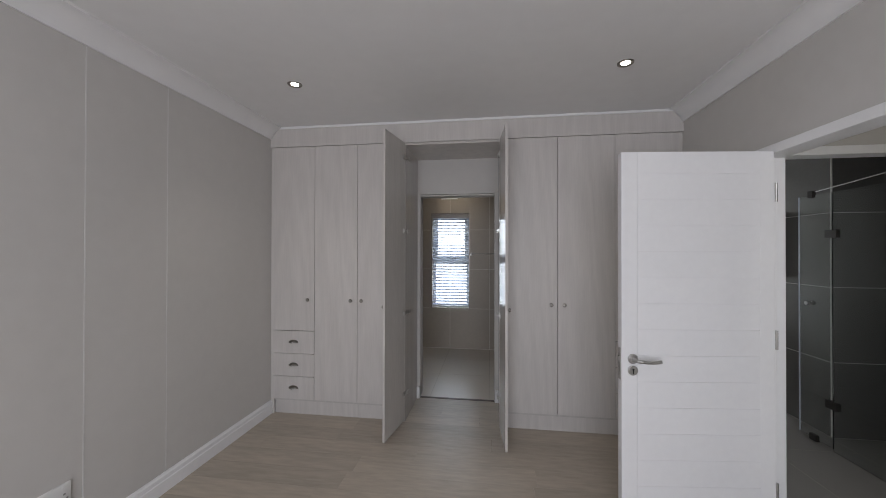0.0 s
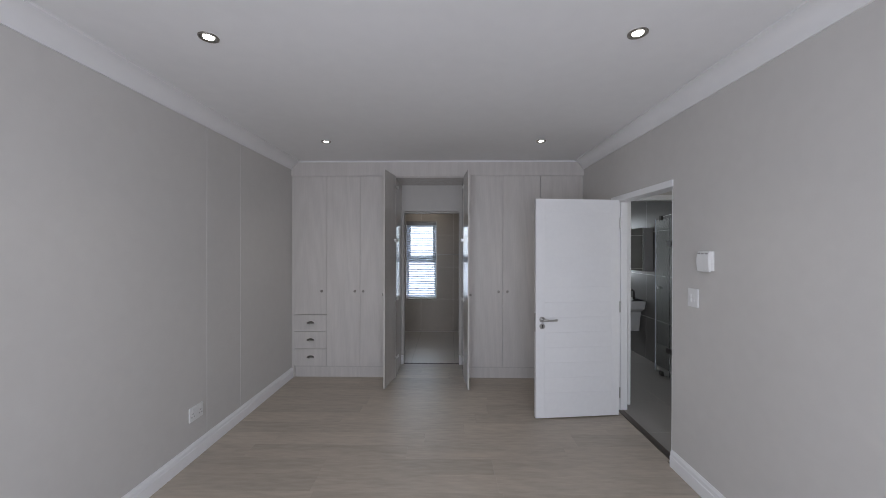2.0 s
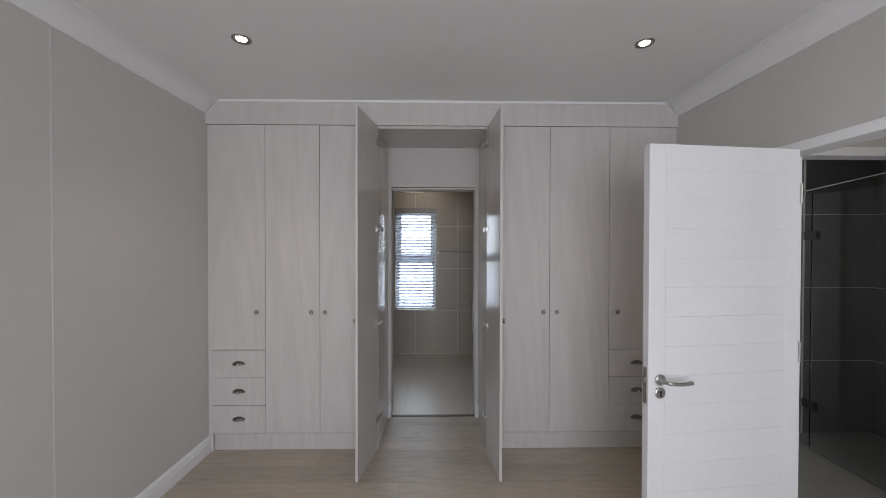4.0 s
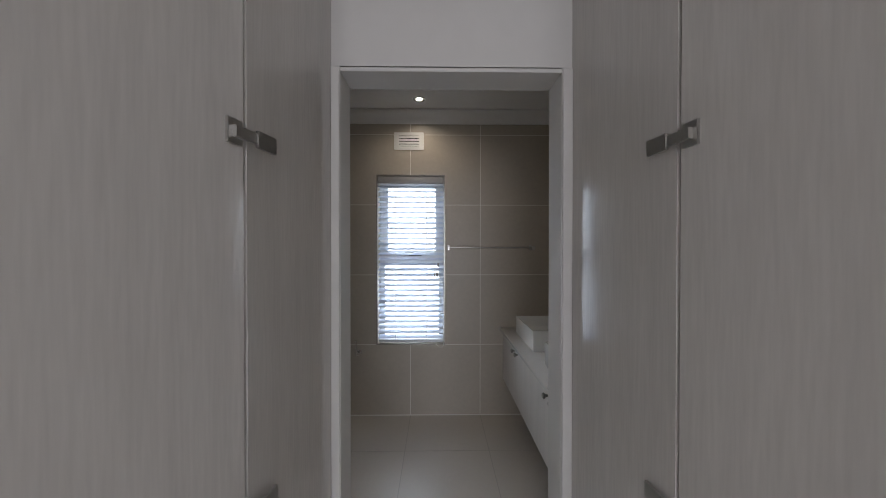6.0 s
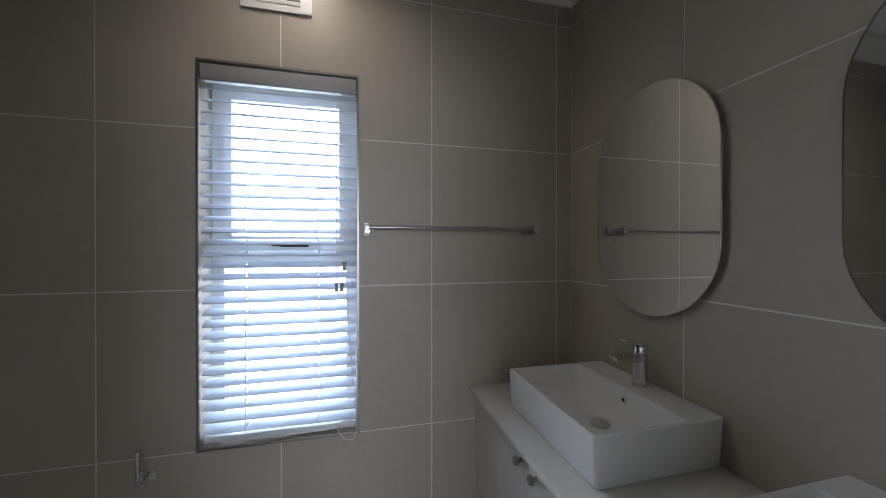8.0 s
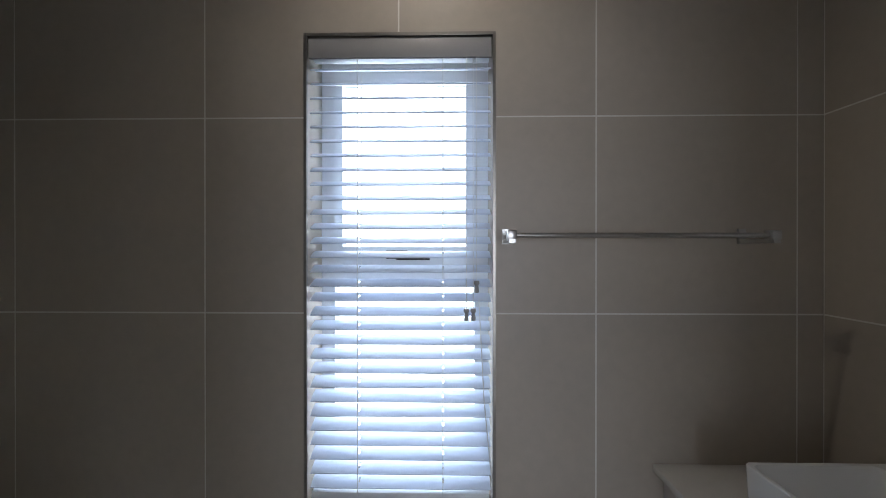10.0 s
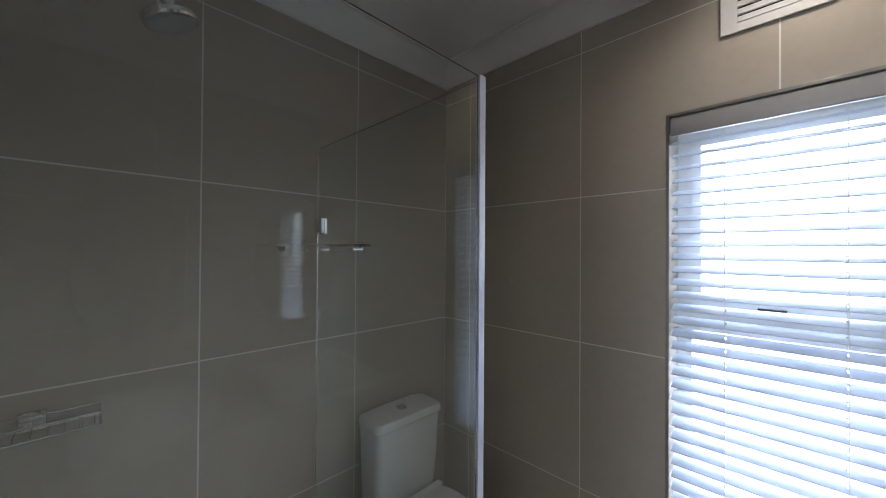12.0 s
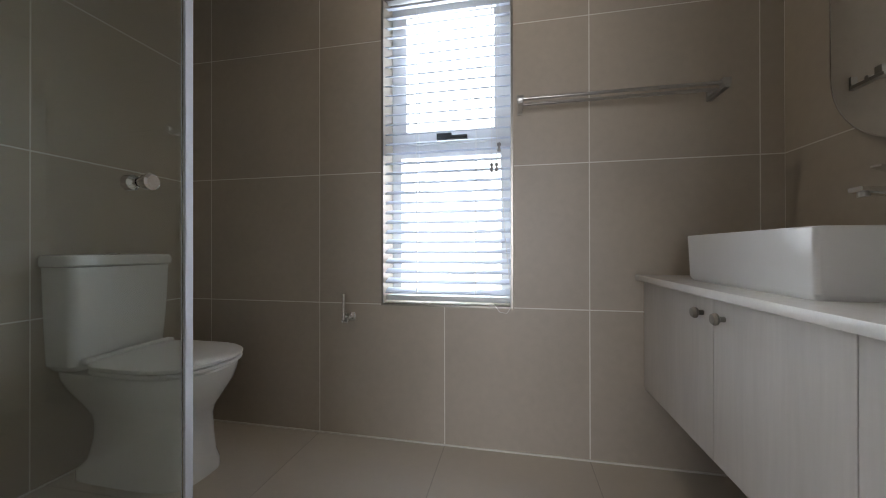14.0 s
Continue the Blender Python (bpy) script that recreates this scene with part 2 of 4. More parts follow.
def structure(name, bm, mat, label, category, smooth=False):
    return tagged(part(name, bm, mat, None, "", smooth), label, category, "", "structure")


def boxes(*rows):
    bm = bmesh.new()
    for r in rows:
        box(bm, *r)
    return bm


# ---- the plan ----
XL, XR = -0.785, 2.715          # bedroom side walls
XB = 1.88                       # bathroom basin wall
YC, YD, YN, YB = -2.38, -1.850, -1.720, -7.45   # cupboard fronts, bathroom door wall (two faces), bedroom back wall
ZC = 2.61
BX0, BX1, BZ = 0.506, 1.251, 2.042   # doorway to the bathroom
WX0, WX1, WZ0, WZ1 = 0.317, 0.887, 0.615, 2.06  # bathroom window

structure("floor_bedroom", B(XL - 0.2, YB - 0.2, -0.15, XR + 0.02, YD, -0.006), DARK, "pale oak vinyl plank floor of the bedroom", "floor")
structure("floor_bathroom", B(XL - 0.2, YD, -0.15, 2.5, 0.2, -0.001), GROUT_FLOOR, "beige porcelain tiled bathroom floor with pale grout", "floor")
structure("floor_hall", boxes((XR + 0.02, -5.8, -0.15, 3.80, -2.96, -0.001), (XR + 0.02, -2.96, -0.15, 4.8, 0.0, -0.001)), GROUT_FLOOR, "beige tiled floor of hall and second bathroom", "floor")
structure("ceiling_bedroom", B(XL - 0.2, YB - 0.2, ZC, XR + 0.135, YD, ZC + 0.12), CEIL, "smooth white painted bedroom ceiling", "ceiling")
structure("ceiling_bathroom", B(XL - 0.2, YD, 2.60, 2.1, 0.2, 2.72), CEIL, "smooth white painted bathroom ceiling", "ceiling")
structure("ceiling_hall", boxes((2.852, -5.8, 2.60, 3.85, -2.96, 2.72), (2.852, -2.96, 2.60, 4.8, 0.0, 2.72)), CEIL, "white painted hall ceiling", "ceiling")
structure("wall_left_bedroom", B(XL - 0.2, YB - 0.2, -0.006, XL, YD, ZC), PAINT, "warm grey painted bedroom wall with fine panel joints", "wall")
wall_bath_left = structure("wall_left_bathroom", B(XL - 0.2, YD, -0.006, XL + 0.001, 0.2, 2.60), GROUT, "taupe tiled wall behind shower and toilet", "wall")
structure("wall_right_bedroom", boxes((XR, YB - 0.2, -0.006, XR + 0.116, -4.07, ZC), (XR, -3.165, -0.006, XR + 0.116, YD, ZC), (XR, -4.07, 2.045, XR + 0.116, -3.165, ZC)),
          PAINT, "warm grey painted bedroom wall with a doorway", "wall")
structure("wall_back_bedroom", boxes((XL, YB - 0.2, -0.006, -0.2, YB, ZC), (2.15, YB - 0.2, -0.006, XR, YB, ZC), (-0.2, YB - 0.2, -0.006, 2.15, YB, 0.4), (-0.2, YB - 0.2, 2.3, 2.15, YB, ZC)),
          PAINT, "warm grey painted wall with a wide window", "wall")
structure("wall_door_bathroom", boxes((XL, YD, -0.006, BX0 - 0.02, YN - 0.005, 2.60), (BX1 + 0.02, YD, -0.006, XR, YN - 0.005, 2.60), (BX0 - 0.02, YD, BZ + 0.02, BX1 + 0.02, YN - 0.005, 2.60)),
          PAINT, "grey wall with the bathroom doorway", "wall")
wall_bath_near = structure("wall_near_bathroom", boxes((XL, YN - 0.005, -0.006, BX0 - 0.02, YN + 0.001, 2.60), (BX1 + 0.02, YN - 0.005, -0.006, XB, YN + 0.001, 2.60), (BX0 - 0.02, YN - 0.005, BZ + 0.02, BX1 + 0.02, YN + 0.001, 2.60)),
          GROUT, "taupe tiled bathroom wall round the doorway", "wall")
wall_bath_right = structure("wall_right_bathroom", B(XB - 0.001, YN - 0.004, -0.006, 2.1, 0.2, 2.60), GROUT, "taupe tiled wall behind the basins", "wall")
wall_bath_window = structure("wall_window_bathroom", boxes((XL, -0.003, -0.006, WX0 - 0.012, 0.2, 2.60), (WX1 + 0.012, -0.003, -0.006, XB, 0.2, 2.60), (WX0 - 0.012, -0.003, -0.006, WX1 + 0.012, 0.2, WZ0 - 0.012), (WX0 - 0.012, -0.003, WZ1 + 0.012, WX1 + 0.012, 0.2, 2.60)),
          GROUT, "taupe tiled bathroom wall with a tall window", "wall")

# hall and second bathroom
structure("wall_hall_side", B(3.715, -5.8, -0.006, 3.85, -3.06, 2.60), PAINT, "warm grey painted hall wall", "wall")
structure("wall_hall_end", boxes((3.717, -3.058, -0.006, 4.8, -2.98, 2.60), (2.831, -3.058, 2.06, 3.717, -2.98, 2.60), (2.831, -3.058, -0.006, 2.91, -2.98, 2.60)), PAINT, "warm grey hall wall with a doorway", "wall")
structure("wall_hall_back", B(2.831, -5.95, -0.006, 3.85, -5.8, 2.60), PAINT, "plain grey end wall of the hall", "wall")
# far wall is out of view; its window opening is added for the fill lamp
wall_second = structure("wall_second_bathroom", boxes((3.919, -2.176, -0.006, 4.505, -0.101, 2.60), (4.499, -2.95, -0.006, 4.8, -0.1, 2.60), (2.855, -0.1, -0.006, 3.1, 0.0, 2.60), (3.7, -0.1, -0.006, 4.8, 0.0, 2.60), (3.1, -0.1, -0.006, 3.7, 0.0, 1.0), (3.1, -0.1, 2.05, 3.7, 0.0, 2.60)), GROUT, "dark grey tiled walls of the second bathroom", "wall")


structure("wall_second_side", B(2.73, YD, -0.006, 2.855, 0.0, 2.60), PAINT, "plain grey wall closing the second bathroom", "wall")


# ---- trim ----
def cove(w, h, n=8):
    """Outline of a plaster cove: (out from wall, down from ceiling)."""
    pts = [(0, 0), (w, 0), (w, 0.012)]
    for k in range(n + 1):
        a = math.pi / 2 * k / n
        pts.append((0.012 + (w - 0.012) * (1 - math.sin(a)), 0.012 + (h - 0.012) * (1 - math.cos(a))))
    pts.append((0, h))
    return pts


def coving(name, wall, sign, axis, a, b, top, w, h):
    outline = [((wall + sign * u), top - v) for u, v in cove(w, h)]
    return structure(name, extrude_outline(outline, a, b, axis), CEIL, "white plaster cove cornice", "cornice", True)


coving("trim_cornice_left", XL, 1, "y", YB, YC, ZC, 0.11, 0.105)
coving("trim_cornice_right", XR, -1, "y", YB, YC, ZC, 0.11, 0.105)
coving("trim_cornice_back", YB, 1, "x", XL, XR, ZC, 0.11, 0.105)
coving("trim_cornice_bath_window", -0.004, -1, "x", XL, XB, 2.60, 0.10, 0.10)
coving("trim_cornice_bath_left", XL, 1, "y", YN, -0.004, 2.60, 0.10, 0.10)
coving("trim_cornice_bath_right", XB, -1, "y", YN, -0.004, 2.60, 0.10, 0.10)


def skirting(name, wall, sign, axis, a, b, h=0.12, t=0.018):
    o = [(0, 0), (t, 0), (t, h * 0.62), (t * 0.75, h * 0.66), (t * 0.75, h * 0.86), (t * 0.4, h * 0.93), (t * 0.35, h), (0, h)]
    return structure(name, extrude_outline([(wall + sign * u, v) for u, v in o], a, b, axis), WHITE, "white moulded skirting board", "skirting", True)


skirting("baseboard_left", XL, 1, "y", YB, -2.335)
skirting("baseboard_right", XR, -1, "y", YB, -4.07)
skirting("baseboard_right_far", XR, -1, "y", -3.13, -2.40)
skirting("baseboard_back", YB, 1, "x", XL, XR)
skirting("baseboard_hall", 3.715, -1, "y", -5.8, -3.06)
for sx, ex in ((0.4755, 0.504), (BX1 + 0.004, 1.2865)):
    structure("baseboard_passage", B(sx, YD - 0.04, 0, ex, YD - 0.0125, 0.12, 0.004), WHITE, "short white skirting block by the doorway", "skirting")

for n, bm in (("window", B(XL, -0.010, 0, XB, -0.0042, 0.006)), ("left", B(XL + 0.0022, YN, 0, XL + 0.008, -0.0105, 0.006)), ("right", B(XB - 0.008, YN, 0, XB - 0.0022, -0.0105, 0.006))):
    structure("trim_floor_seal_" + n, bm, GROUT, "pale sealant line where tiles meet the floor", "sealant")

# thin joint strips of the panelled left wall
for jy in (-3.891, -3.44):
    structure("trim_wall_joint", B(XL, jy - 0.003, 0.12, XL + 0.0012, jy + 0.003, 2.507), JOINT, "thin white panel joint strip on the wall", "joint strip")


# ---- doors ----
def door_lining(name, rows, label, mat):
    e = tagged(new(name), label, "door frame", "", "structure")
    for n, r in rows:
        part(n, B(*r, 0.003), mat, e, "", False)
    return e


door_lining("trim_bathroom_frame", (("lining", (BX0 - 0.02, YD - 0.002, 0, BX0 - 0.0005, YN + 0.006, BZ + 0.02)), ("lining", (BX1, YD - 0.002, 0, BX1 + 0.02, YN + 0.006, BZ + 0.02)),
            ("architrave", (0.4755, YD - 0.012, 0, BX0 - 0.002, YD - 0.0025, BZ + 0.014)), ("architrave", (BX1 + 0.002, YD - 0.012, 0, 1.2865, YD - 0.0025, BZ + 0.014)),
            ("head", (BX0, YD - 0.006, BZ, BX1, YN + 0.006, BZ + 0.014))), "grey painted frame of the doorless bathroom opening", PAINT)
door_lining("trim_bedroom_frame", (("jamb", (XR - 0.012, -3.19, 0, XR + 0.124, -3.13, 2.06)), ("jamb", (XR + 0.006, -4.072, 0, XR + 0.124, -4.05, 2.01)), ("head", (XR - 0.012, -4.075, 2.01, XR + 0.124, -3.19, 2.06)),
            ("stop", (XR + 0.05, -3.205, 0, XR + 0.07, -3.19, 2.01))), "white painted timber door frame of the bedroom", WHITE)
door_lining("trim_second_bathroom_frame", (("jamb", (3.697, -3.072, 0, 3.74, -2.972, 2.05)), ("jamb", (2.90, -3.072, 0, 2.93, -2.972, 2.05)), ("head", (2.90, -3.072, 2.05, 3.74, -2.972, 2.10))), "white painted door frame across the hall", WHITE)
strike = part("strike_plate", B(3.692, -3.045, 0.93, 3.6968, -3.005, 1.06, 0.001), STEEL, None)
tagged(strike, "steel strike plate in a white door frame", "strike plate")


def lever(parent, x, y, z, sign):
    part("rose", turned([(0, 0), (0.026, 0), (0.026, 0.008), (0.022, 0.011), (0, 0.011)], (x, y, z), (0, -1, 0)), STEEL, parent)
    pts = [(x, y - 0.008, z), (x, y - 0.035, z), (x + sign * 0.006, y - 0.05, z), (x + sign * 0.02, y - 0.056, z)]
    pts += [(x + sign * (0.02 + 0.1 * k / 6), y - 0.056, z - 0.004 * math.sin(math.pi * k / 6)) for k in range(1, 7)]
    part("lever_handle", sweep(pts, 0.0095, 12), STEEL, parent, "brushed steel lever handle")
    part("keyhole_rose", turned([(0, 0), (0.026, 0), (0.026, 0.006), (0.022, 0.009), (0, 0.009)], (x, y, z - 0.062), (0, -1, 0)), STEEL, parent)
    part("keyhole", boxes((x - 0.003, y - 0.0105, z - 0.078, x + 0.003, y - 0.009, z - 0.056), (x - 0.005, y - 0.0107, z - 0.059, x + 0.005, y - 0.009, z - 0.050)), BLACK, parent)


# the open bedroom door, built along -x from its hinge
door = thing("bedroom_door", "white plank-grooved interior door standing wide open", "door", at=(XR - 0.020, -3.272, 0))
DW, DH, DT = 0.80, 2.018, 0.04
for a, b in ((-DW, -DW + 0.085), (-0.075, 0.0)):
    part("stile", B(a, -DT, 0.012, b, 0, DH, 0.002), WHITE, door, "", False)
zs = [0.012] + [0.10 + 0.1385 * k for k in range(1, 14)] + [DH]
for z0, z1 in zip(zs, zs[1:]):
    part("plank", B(-DW + 0.085, -DT, z0 + 0.0003, -0.075, 0, z1 - 0.0003), WHITE, door, "", False)
lever(door, -DW + 0.058, -DT, 0.915, 1)
part("latch_plate", boxes((-DW - 0.0025, -DT + 0.009, 0.80, -DW - 0.0002, -0.009, 0.97), (-DW - 0.010, -DT + 0.014, 0.90, -DW - 0.0025, -0.014, 0.925)), STEEL, door)
for hz in (0.22, 1.02, 1.80):
    part("hinge", rod(bmesh.new(), (0.006, -DT - 0.004, hz - 0.05), (0.006, -DT - 0.004, hz + 0.05), 0.006), STEEL, door)
door.rotation_euler = (0, 0, radians(6.2))

structure("trim_threshold", B(2.742, -4.05, -0.006, 2.80, -3.19, 0.006, 0.002), STRIP, "dark brown metal threshold strip at the doorway", "threshold")
structure("trim_threshold_bathroom", B(BX0, YD - 0.01, -0.006, BX1, YD + 0.02, 0.005, 0.002), STRIP, "dark metal threshold strip at the bathroom", "threshold")


# ---- cupboards ----
def knob(parent, x, y, z):
    part("knob", turned([(0, 0), (0.007, 0), (0.007, 0.012), (0.015, 0.017), (0.016, 0.022), (0.012, 0.028), (0, 0.030)], (x, y, z), (0, -1, 0), 20), PEWTER, parent, "round pewter knob")


def cup_pull(parent, x, y, z):
    """Half-dome drawer pull with a small central stud."""
    bm = bmesh.new()
    n, k = 14, 6
    rows = []
    for i in range(k + 1):
        e = math.pi / 2 * i / k
        rows.append([bm.verts.new((x + 0.046 * math.cos(math.pi * j / n) * math.cos(e * 0.92), y - 0.024 * math.sin(e), z + 0.026 * math.sin(math.pi * j / n) * math.cos(e * 0.75) - 0.008)) for j in range(n + 1)])
    for p, q in zip(rows, rows[1:]):
        for j in range(n):
            bm.faces.new((p[j], p[j + 1], q[j + 1], q[j]))
    bmesh.ops.solidify(bm, geom=bm.faces[:], thickness=0.002)
    part("cup_pull", bm, PEWTER, parent, "pewter cup pull")
    part("pull_stud", turned([(0, 0), (0.006, 0.0), (0.007, 0.004), (0, 0.008)], (x, y - 0.024, z - 0.004), (0, -1, 0), 12), CHROME, parent)


ZK, ZT = 0.146, 2.428


def cupboard(x0, x1, kind, knob_x, label):
    e = thing("cupboard", label, "cupboard", "built-in bedroom cupboards", ((x0 + x1) / 2, YC, 0))
    ox = (x0 + x1) / 2
    a, b = x0 - ox, x1 - ox
    part("body", boxes((a, 0.002, ZK - 0.02, a + 0.016, 0.515, ZT), (b - 0.016, 0.002, ZK - 0.02, b, 0.515, ZT), (a + 0.016, 0.002, ZK - 0.02, b - 0.016, 0.515, ZK), (a + 0.016, 0.002, ZT - 0.016, b - 0.016, 0.515, ZT), (a + 0.016, 0.50, ZK, b - 0.016, 0.515, ZT - 0.016)), OAK_IN, e, "", False)
    part("plinth", B(a, 0.02, 0, b, 0.04, ZK - 0.02, 0.001), OAK, e, "", False)
    g = 0.0016
    zb = ZK if kind == "door" else 0.765
    d = part("door", B(a + g, -0.018, zb + g, b - g, 0, ZT - g, 0.0012), OAK, e, "pale limed oak door", False)
    knob(d, knob_x - ox, -0.018, 1.047)
    if kind != "door":
        for z0, z1 in ((0.146, 0.351), (0.351, 0.557), (0.557, 0.763)):
            w = part("drawer", B(a + g, -0.018, z0 + g, b - g, 0, z1 - g, 0.0012), OAK, e, "pale limed oak drawer front", False)
            cup_pull(w, 0, -0.018, (z0 + z1) / 2 + 0.004)
    return e


D3 = "pale limed oak cupboard with one door above three drawers"
D1 = "pale limed oak full-height cupboard with a round knob"
cupboard(-0.752, -0.355, "drawers", -0.412, D3)
cupboard(-0.355, 0.046, "door", -0.012, D1)
cupboard(0.046, 0.456, "door", 0.088, D1)
cupboard(1.306, 1.757, "door", 1.705, D1)
cupboard(1.757, 2.204, "door", 1.808, D1)
cupboard(2.204, 2.636, "drawers", 2.262, D3)
structure("trim_filler_left", B(XL, YC - 0.002, 0.0, -0.7535, YC + 0.02, ZT), OAK, "narrow pale oak filler strip beside the cupboards", "filler")
structure("trim_filler_right", B(2.6375, YC - 0.002, 0.0, XR, YC + 0.02, ZT), OAK, "narrow pale oak filler strip beside the cupboards", "filler")

# side panels and top of the passage
for n, x0, x1 in (("left", 0.457, 0.475), ("right", 1.287, 1.305)):
    structure("trim_passage_panel_" + n, B(x0, YC + 0.002, 0, x1, YD, 2.43), GLOSS_OAK, "pale limed oak side panel of the cupboard passage", "panel")
structure("trim_passage_top", B(0.475, YC + 0.002, 2.412, 1.287, YD, 2.43), OAK_IN, "pale oak top panel over the cupboard passage", "panel")
cor = [(XL, 2.43), (XR, 2.43), (XR, 2.505), (XR - 0.02, 2.53), (XR - 0.075, 2.592), (XL + 0.075, 2.592), (XL + 0.02, 2.53), (XL, 2.505)]
structure("trim_cupboard_frieze", extrude_outline(cor, YC - 0.022, YC + 0.02, "y"), OAK, "pale limed oak frieze board above the cupboards", "frieze")
structure("trim_cupboard_bead", B(XL + 0.08, YC - 0.034, 2.592, XR - 0.08, YC + 0.02, ZC, 0.004), WHITE, "thin white bead between frieze and ceiling", "bead")
structure("trim_frieze_fill", B(XL, YC + 0.02, 2.43, XR, YC + 0.04, ZC), CEIL, "white closing board above the cupboards", "panel")


def cup_hinge(parent, x, z, sign):
    part("hinge", boxes((x, -0.045, z - 0.022, x + sign * 0.006, -0.012, z + 0.022), (x + sign * 0.006, -0.035, z - 0.010, x + sign * 0.014, 0.045, z + 0.010), (x + sign * 0.010, 0.02, z - 0.016, x + sign * 0.016, 0.075, z + 0.016)) if sign > 0 else
         boxes((x - 0.006, -0.045, z - 0.022, x, -0.012, z + 0.022), (x - 0.014, -0.035, z - 0.010, x - 0.006, 0.045, z + 0.010), (x - 0.016, 0.02, z - 0.016, x - 0.010, 0.075, z + 0.016)), STEEL, parent, "nickel concealed hinge", False)


def open_leaf(hinge_x, sign, turn):
    """A leaf hung at the passage's edge, its inner face along local y = 0 to -0.39."""
    e = thing("passage_door", "tall pale limed oak door standing open beside the passage", "door", "open passage doors", (hinge_x, YC - 0.006, 0))
    part("leaf", B(-sign * 0.018, -0.388, 0.02, -sign * 0.0015, 0, 2.428, 0.0012), OAK, e, "", False)
    part("inner_face", B(-sign * 0.0015, -0.387, 0.021, 0, -0.001, 2.427), GLOSS_OAK, e, "glossy pale oak inner face", False)
    part("knob", turned([(0, 0), (0.007, 0), (0.007, 0.012), (0.015, 0.017), (0.016, 0.022), (0.012, 0.028), (0, 0.030)], (-sign * 0.018, -0.34, 1.047), (-sign, 0, 0), 20), PEWTER, e, "round pewter knob")
    for z in (0.25, 0.95, 1.66, 2.30):
        cup_hinge(e, 0, z, sign)
    e.rotation_euler = (0, 0, radians(turn))
    return e


open_leaf(0.474, 1, -9.5)
open_leaf(1.288, -1, 4.5)


# ---- lights and wall fittings ----
def downlight(x, y, z, label):
    e = thing("downlight", label, "downlight", "recessed ceiling downlights", (x, y, z))
    part("rim", turned([(0.025, 0.0), (0.047, 0.0), (0.046, -0.005), (0.040, -0.007), (0.029, -0.003), (0.025, 0.0)], seg=40), PEWTER, e, "brushed nickel rim")
    part("lens", turned([(0, -0.001), (0.025, -0.001), (0.025, -0.003), (0, -0.0035)], seg=32), LED, e, "glowing round lens")
    return e


for lx, ly in BED_LAMPS:
    downlight(lx, ly, ZC, "small round lit downlight in the bedroom ceiling")
downlight(0.69, -0.285, 2.60, "small round lit downlight above the bathroom window")

fan = thing("extractor_fan", "round white ceiling extractor fan with radial grille", "extractor fan", at=(0.70, -0.775, 2.60))
fan.scale = (1.15, 1.15, 1.1)
part("rim", turned([(0.128, 0), (0.172, 0), (0.170, -0.020), (0.155, -0.034), (0.135, -0.036), (0.128, -0.028)], seg=56), PLASTIC, fan)
part("hub", turned([(0, -0.046), (0.028, -0.046), (0.034, -0.040), (0.034, -0.030), (0, -0.030)], seg=32), PLASTIC, fan)
part("badge", B(-0.02, -0.006, -0.0475, 0.02, 0.006, -0.0462), GREY_PLASTIC, fan)
part("backing", turned([(0, -0.006), (0.128, -0.006), (0.128, -0.003), (0, -0.003)], seg=40), BLACK, fan)
for r in (0.055, 0.078, 0.103):
    part("ring", turned([(r - 0.002, -0.038), (r + 0.002, -0.038), (r + 0.002, -0.034), (r - 0.002, -0.034), (r - 0.002, -0.038)], seg=48), PLASTIC, fan)
for k in range(40):
    a = 2 * math.pi * k / 40
    bm = rod(bmesh.new(), (0.03 * math.cos(a), 0.03 * math.sin(a), -0.036), (0.13 * math.cos(a + 0.25), 0.13 * math.sin(a + 0.25), -0.032), 0.0022, 6)
    part("rib", bm, PLASTIC, fan)

vent = thing("wall_vent", "white rectangular slotted vent grille above the window", "vent", at=(0.588, 0, 2.354))
part("backing", B(-0.10, -0.006, -0.058, 0.10, -0.001, 0.058), BLACK, vent)
part("frame", boxes((-0.127, -0.014, -0.074, -0.085, -0.006, 0.074), (0.085, -0.014, -0.074, 0.127, -0.006, 0.074), (-0.085, -0.014, 0.048, 0.085, -0.006, 0.074), (-0.085, -0.014, -0.074, 0.085, -0.006, -0.048)), PLASTIC, vent, "", False)
for k in range(4):
    part("slat", B(-0.085, -0.014, 0.0435 - 0.024 * k - 0.0165, 0.085, -0.006, 0.0435 - 0.024 * k, 0.001), PLASTIC, vent, "", False)


def wall_switch(x, y, z, sign, w, h, rows, name, label, cat):
    e = thing(name, label, cat, at=(x, y, z))
    part("plate", B(0, -w / 2, -h / 2, sign * 0.011, w / 2, h / 2, 0.004, 3), PLASTIC, e)
    for n, dy, dz, a, b in rows:
        part(n, B(sign * 0.011, dy - a, dz - b, sign * 0.0145, dy + a, dz + b, 0.0012), PLASTIC if n == "rocker" else GREY_PLASTIC, e)
    return e


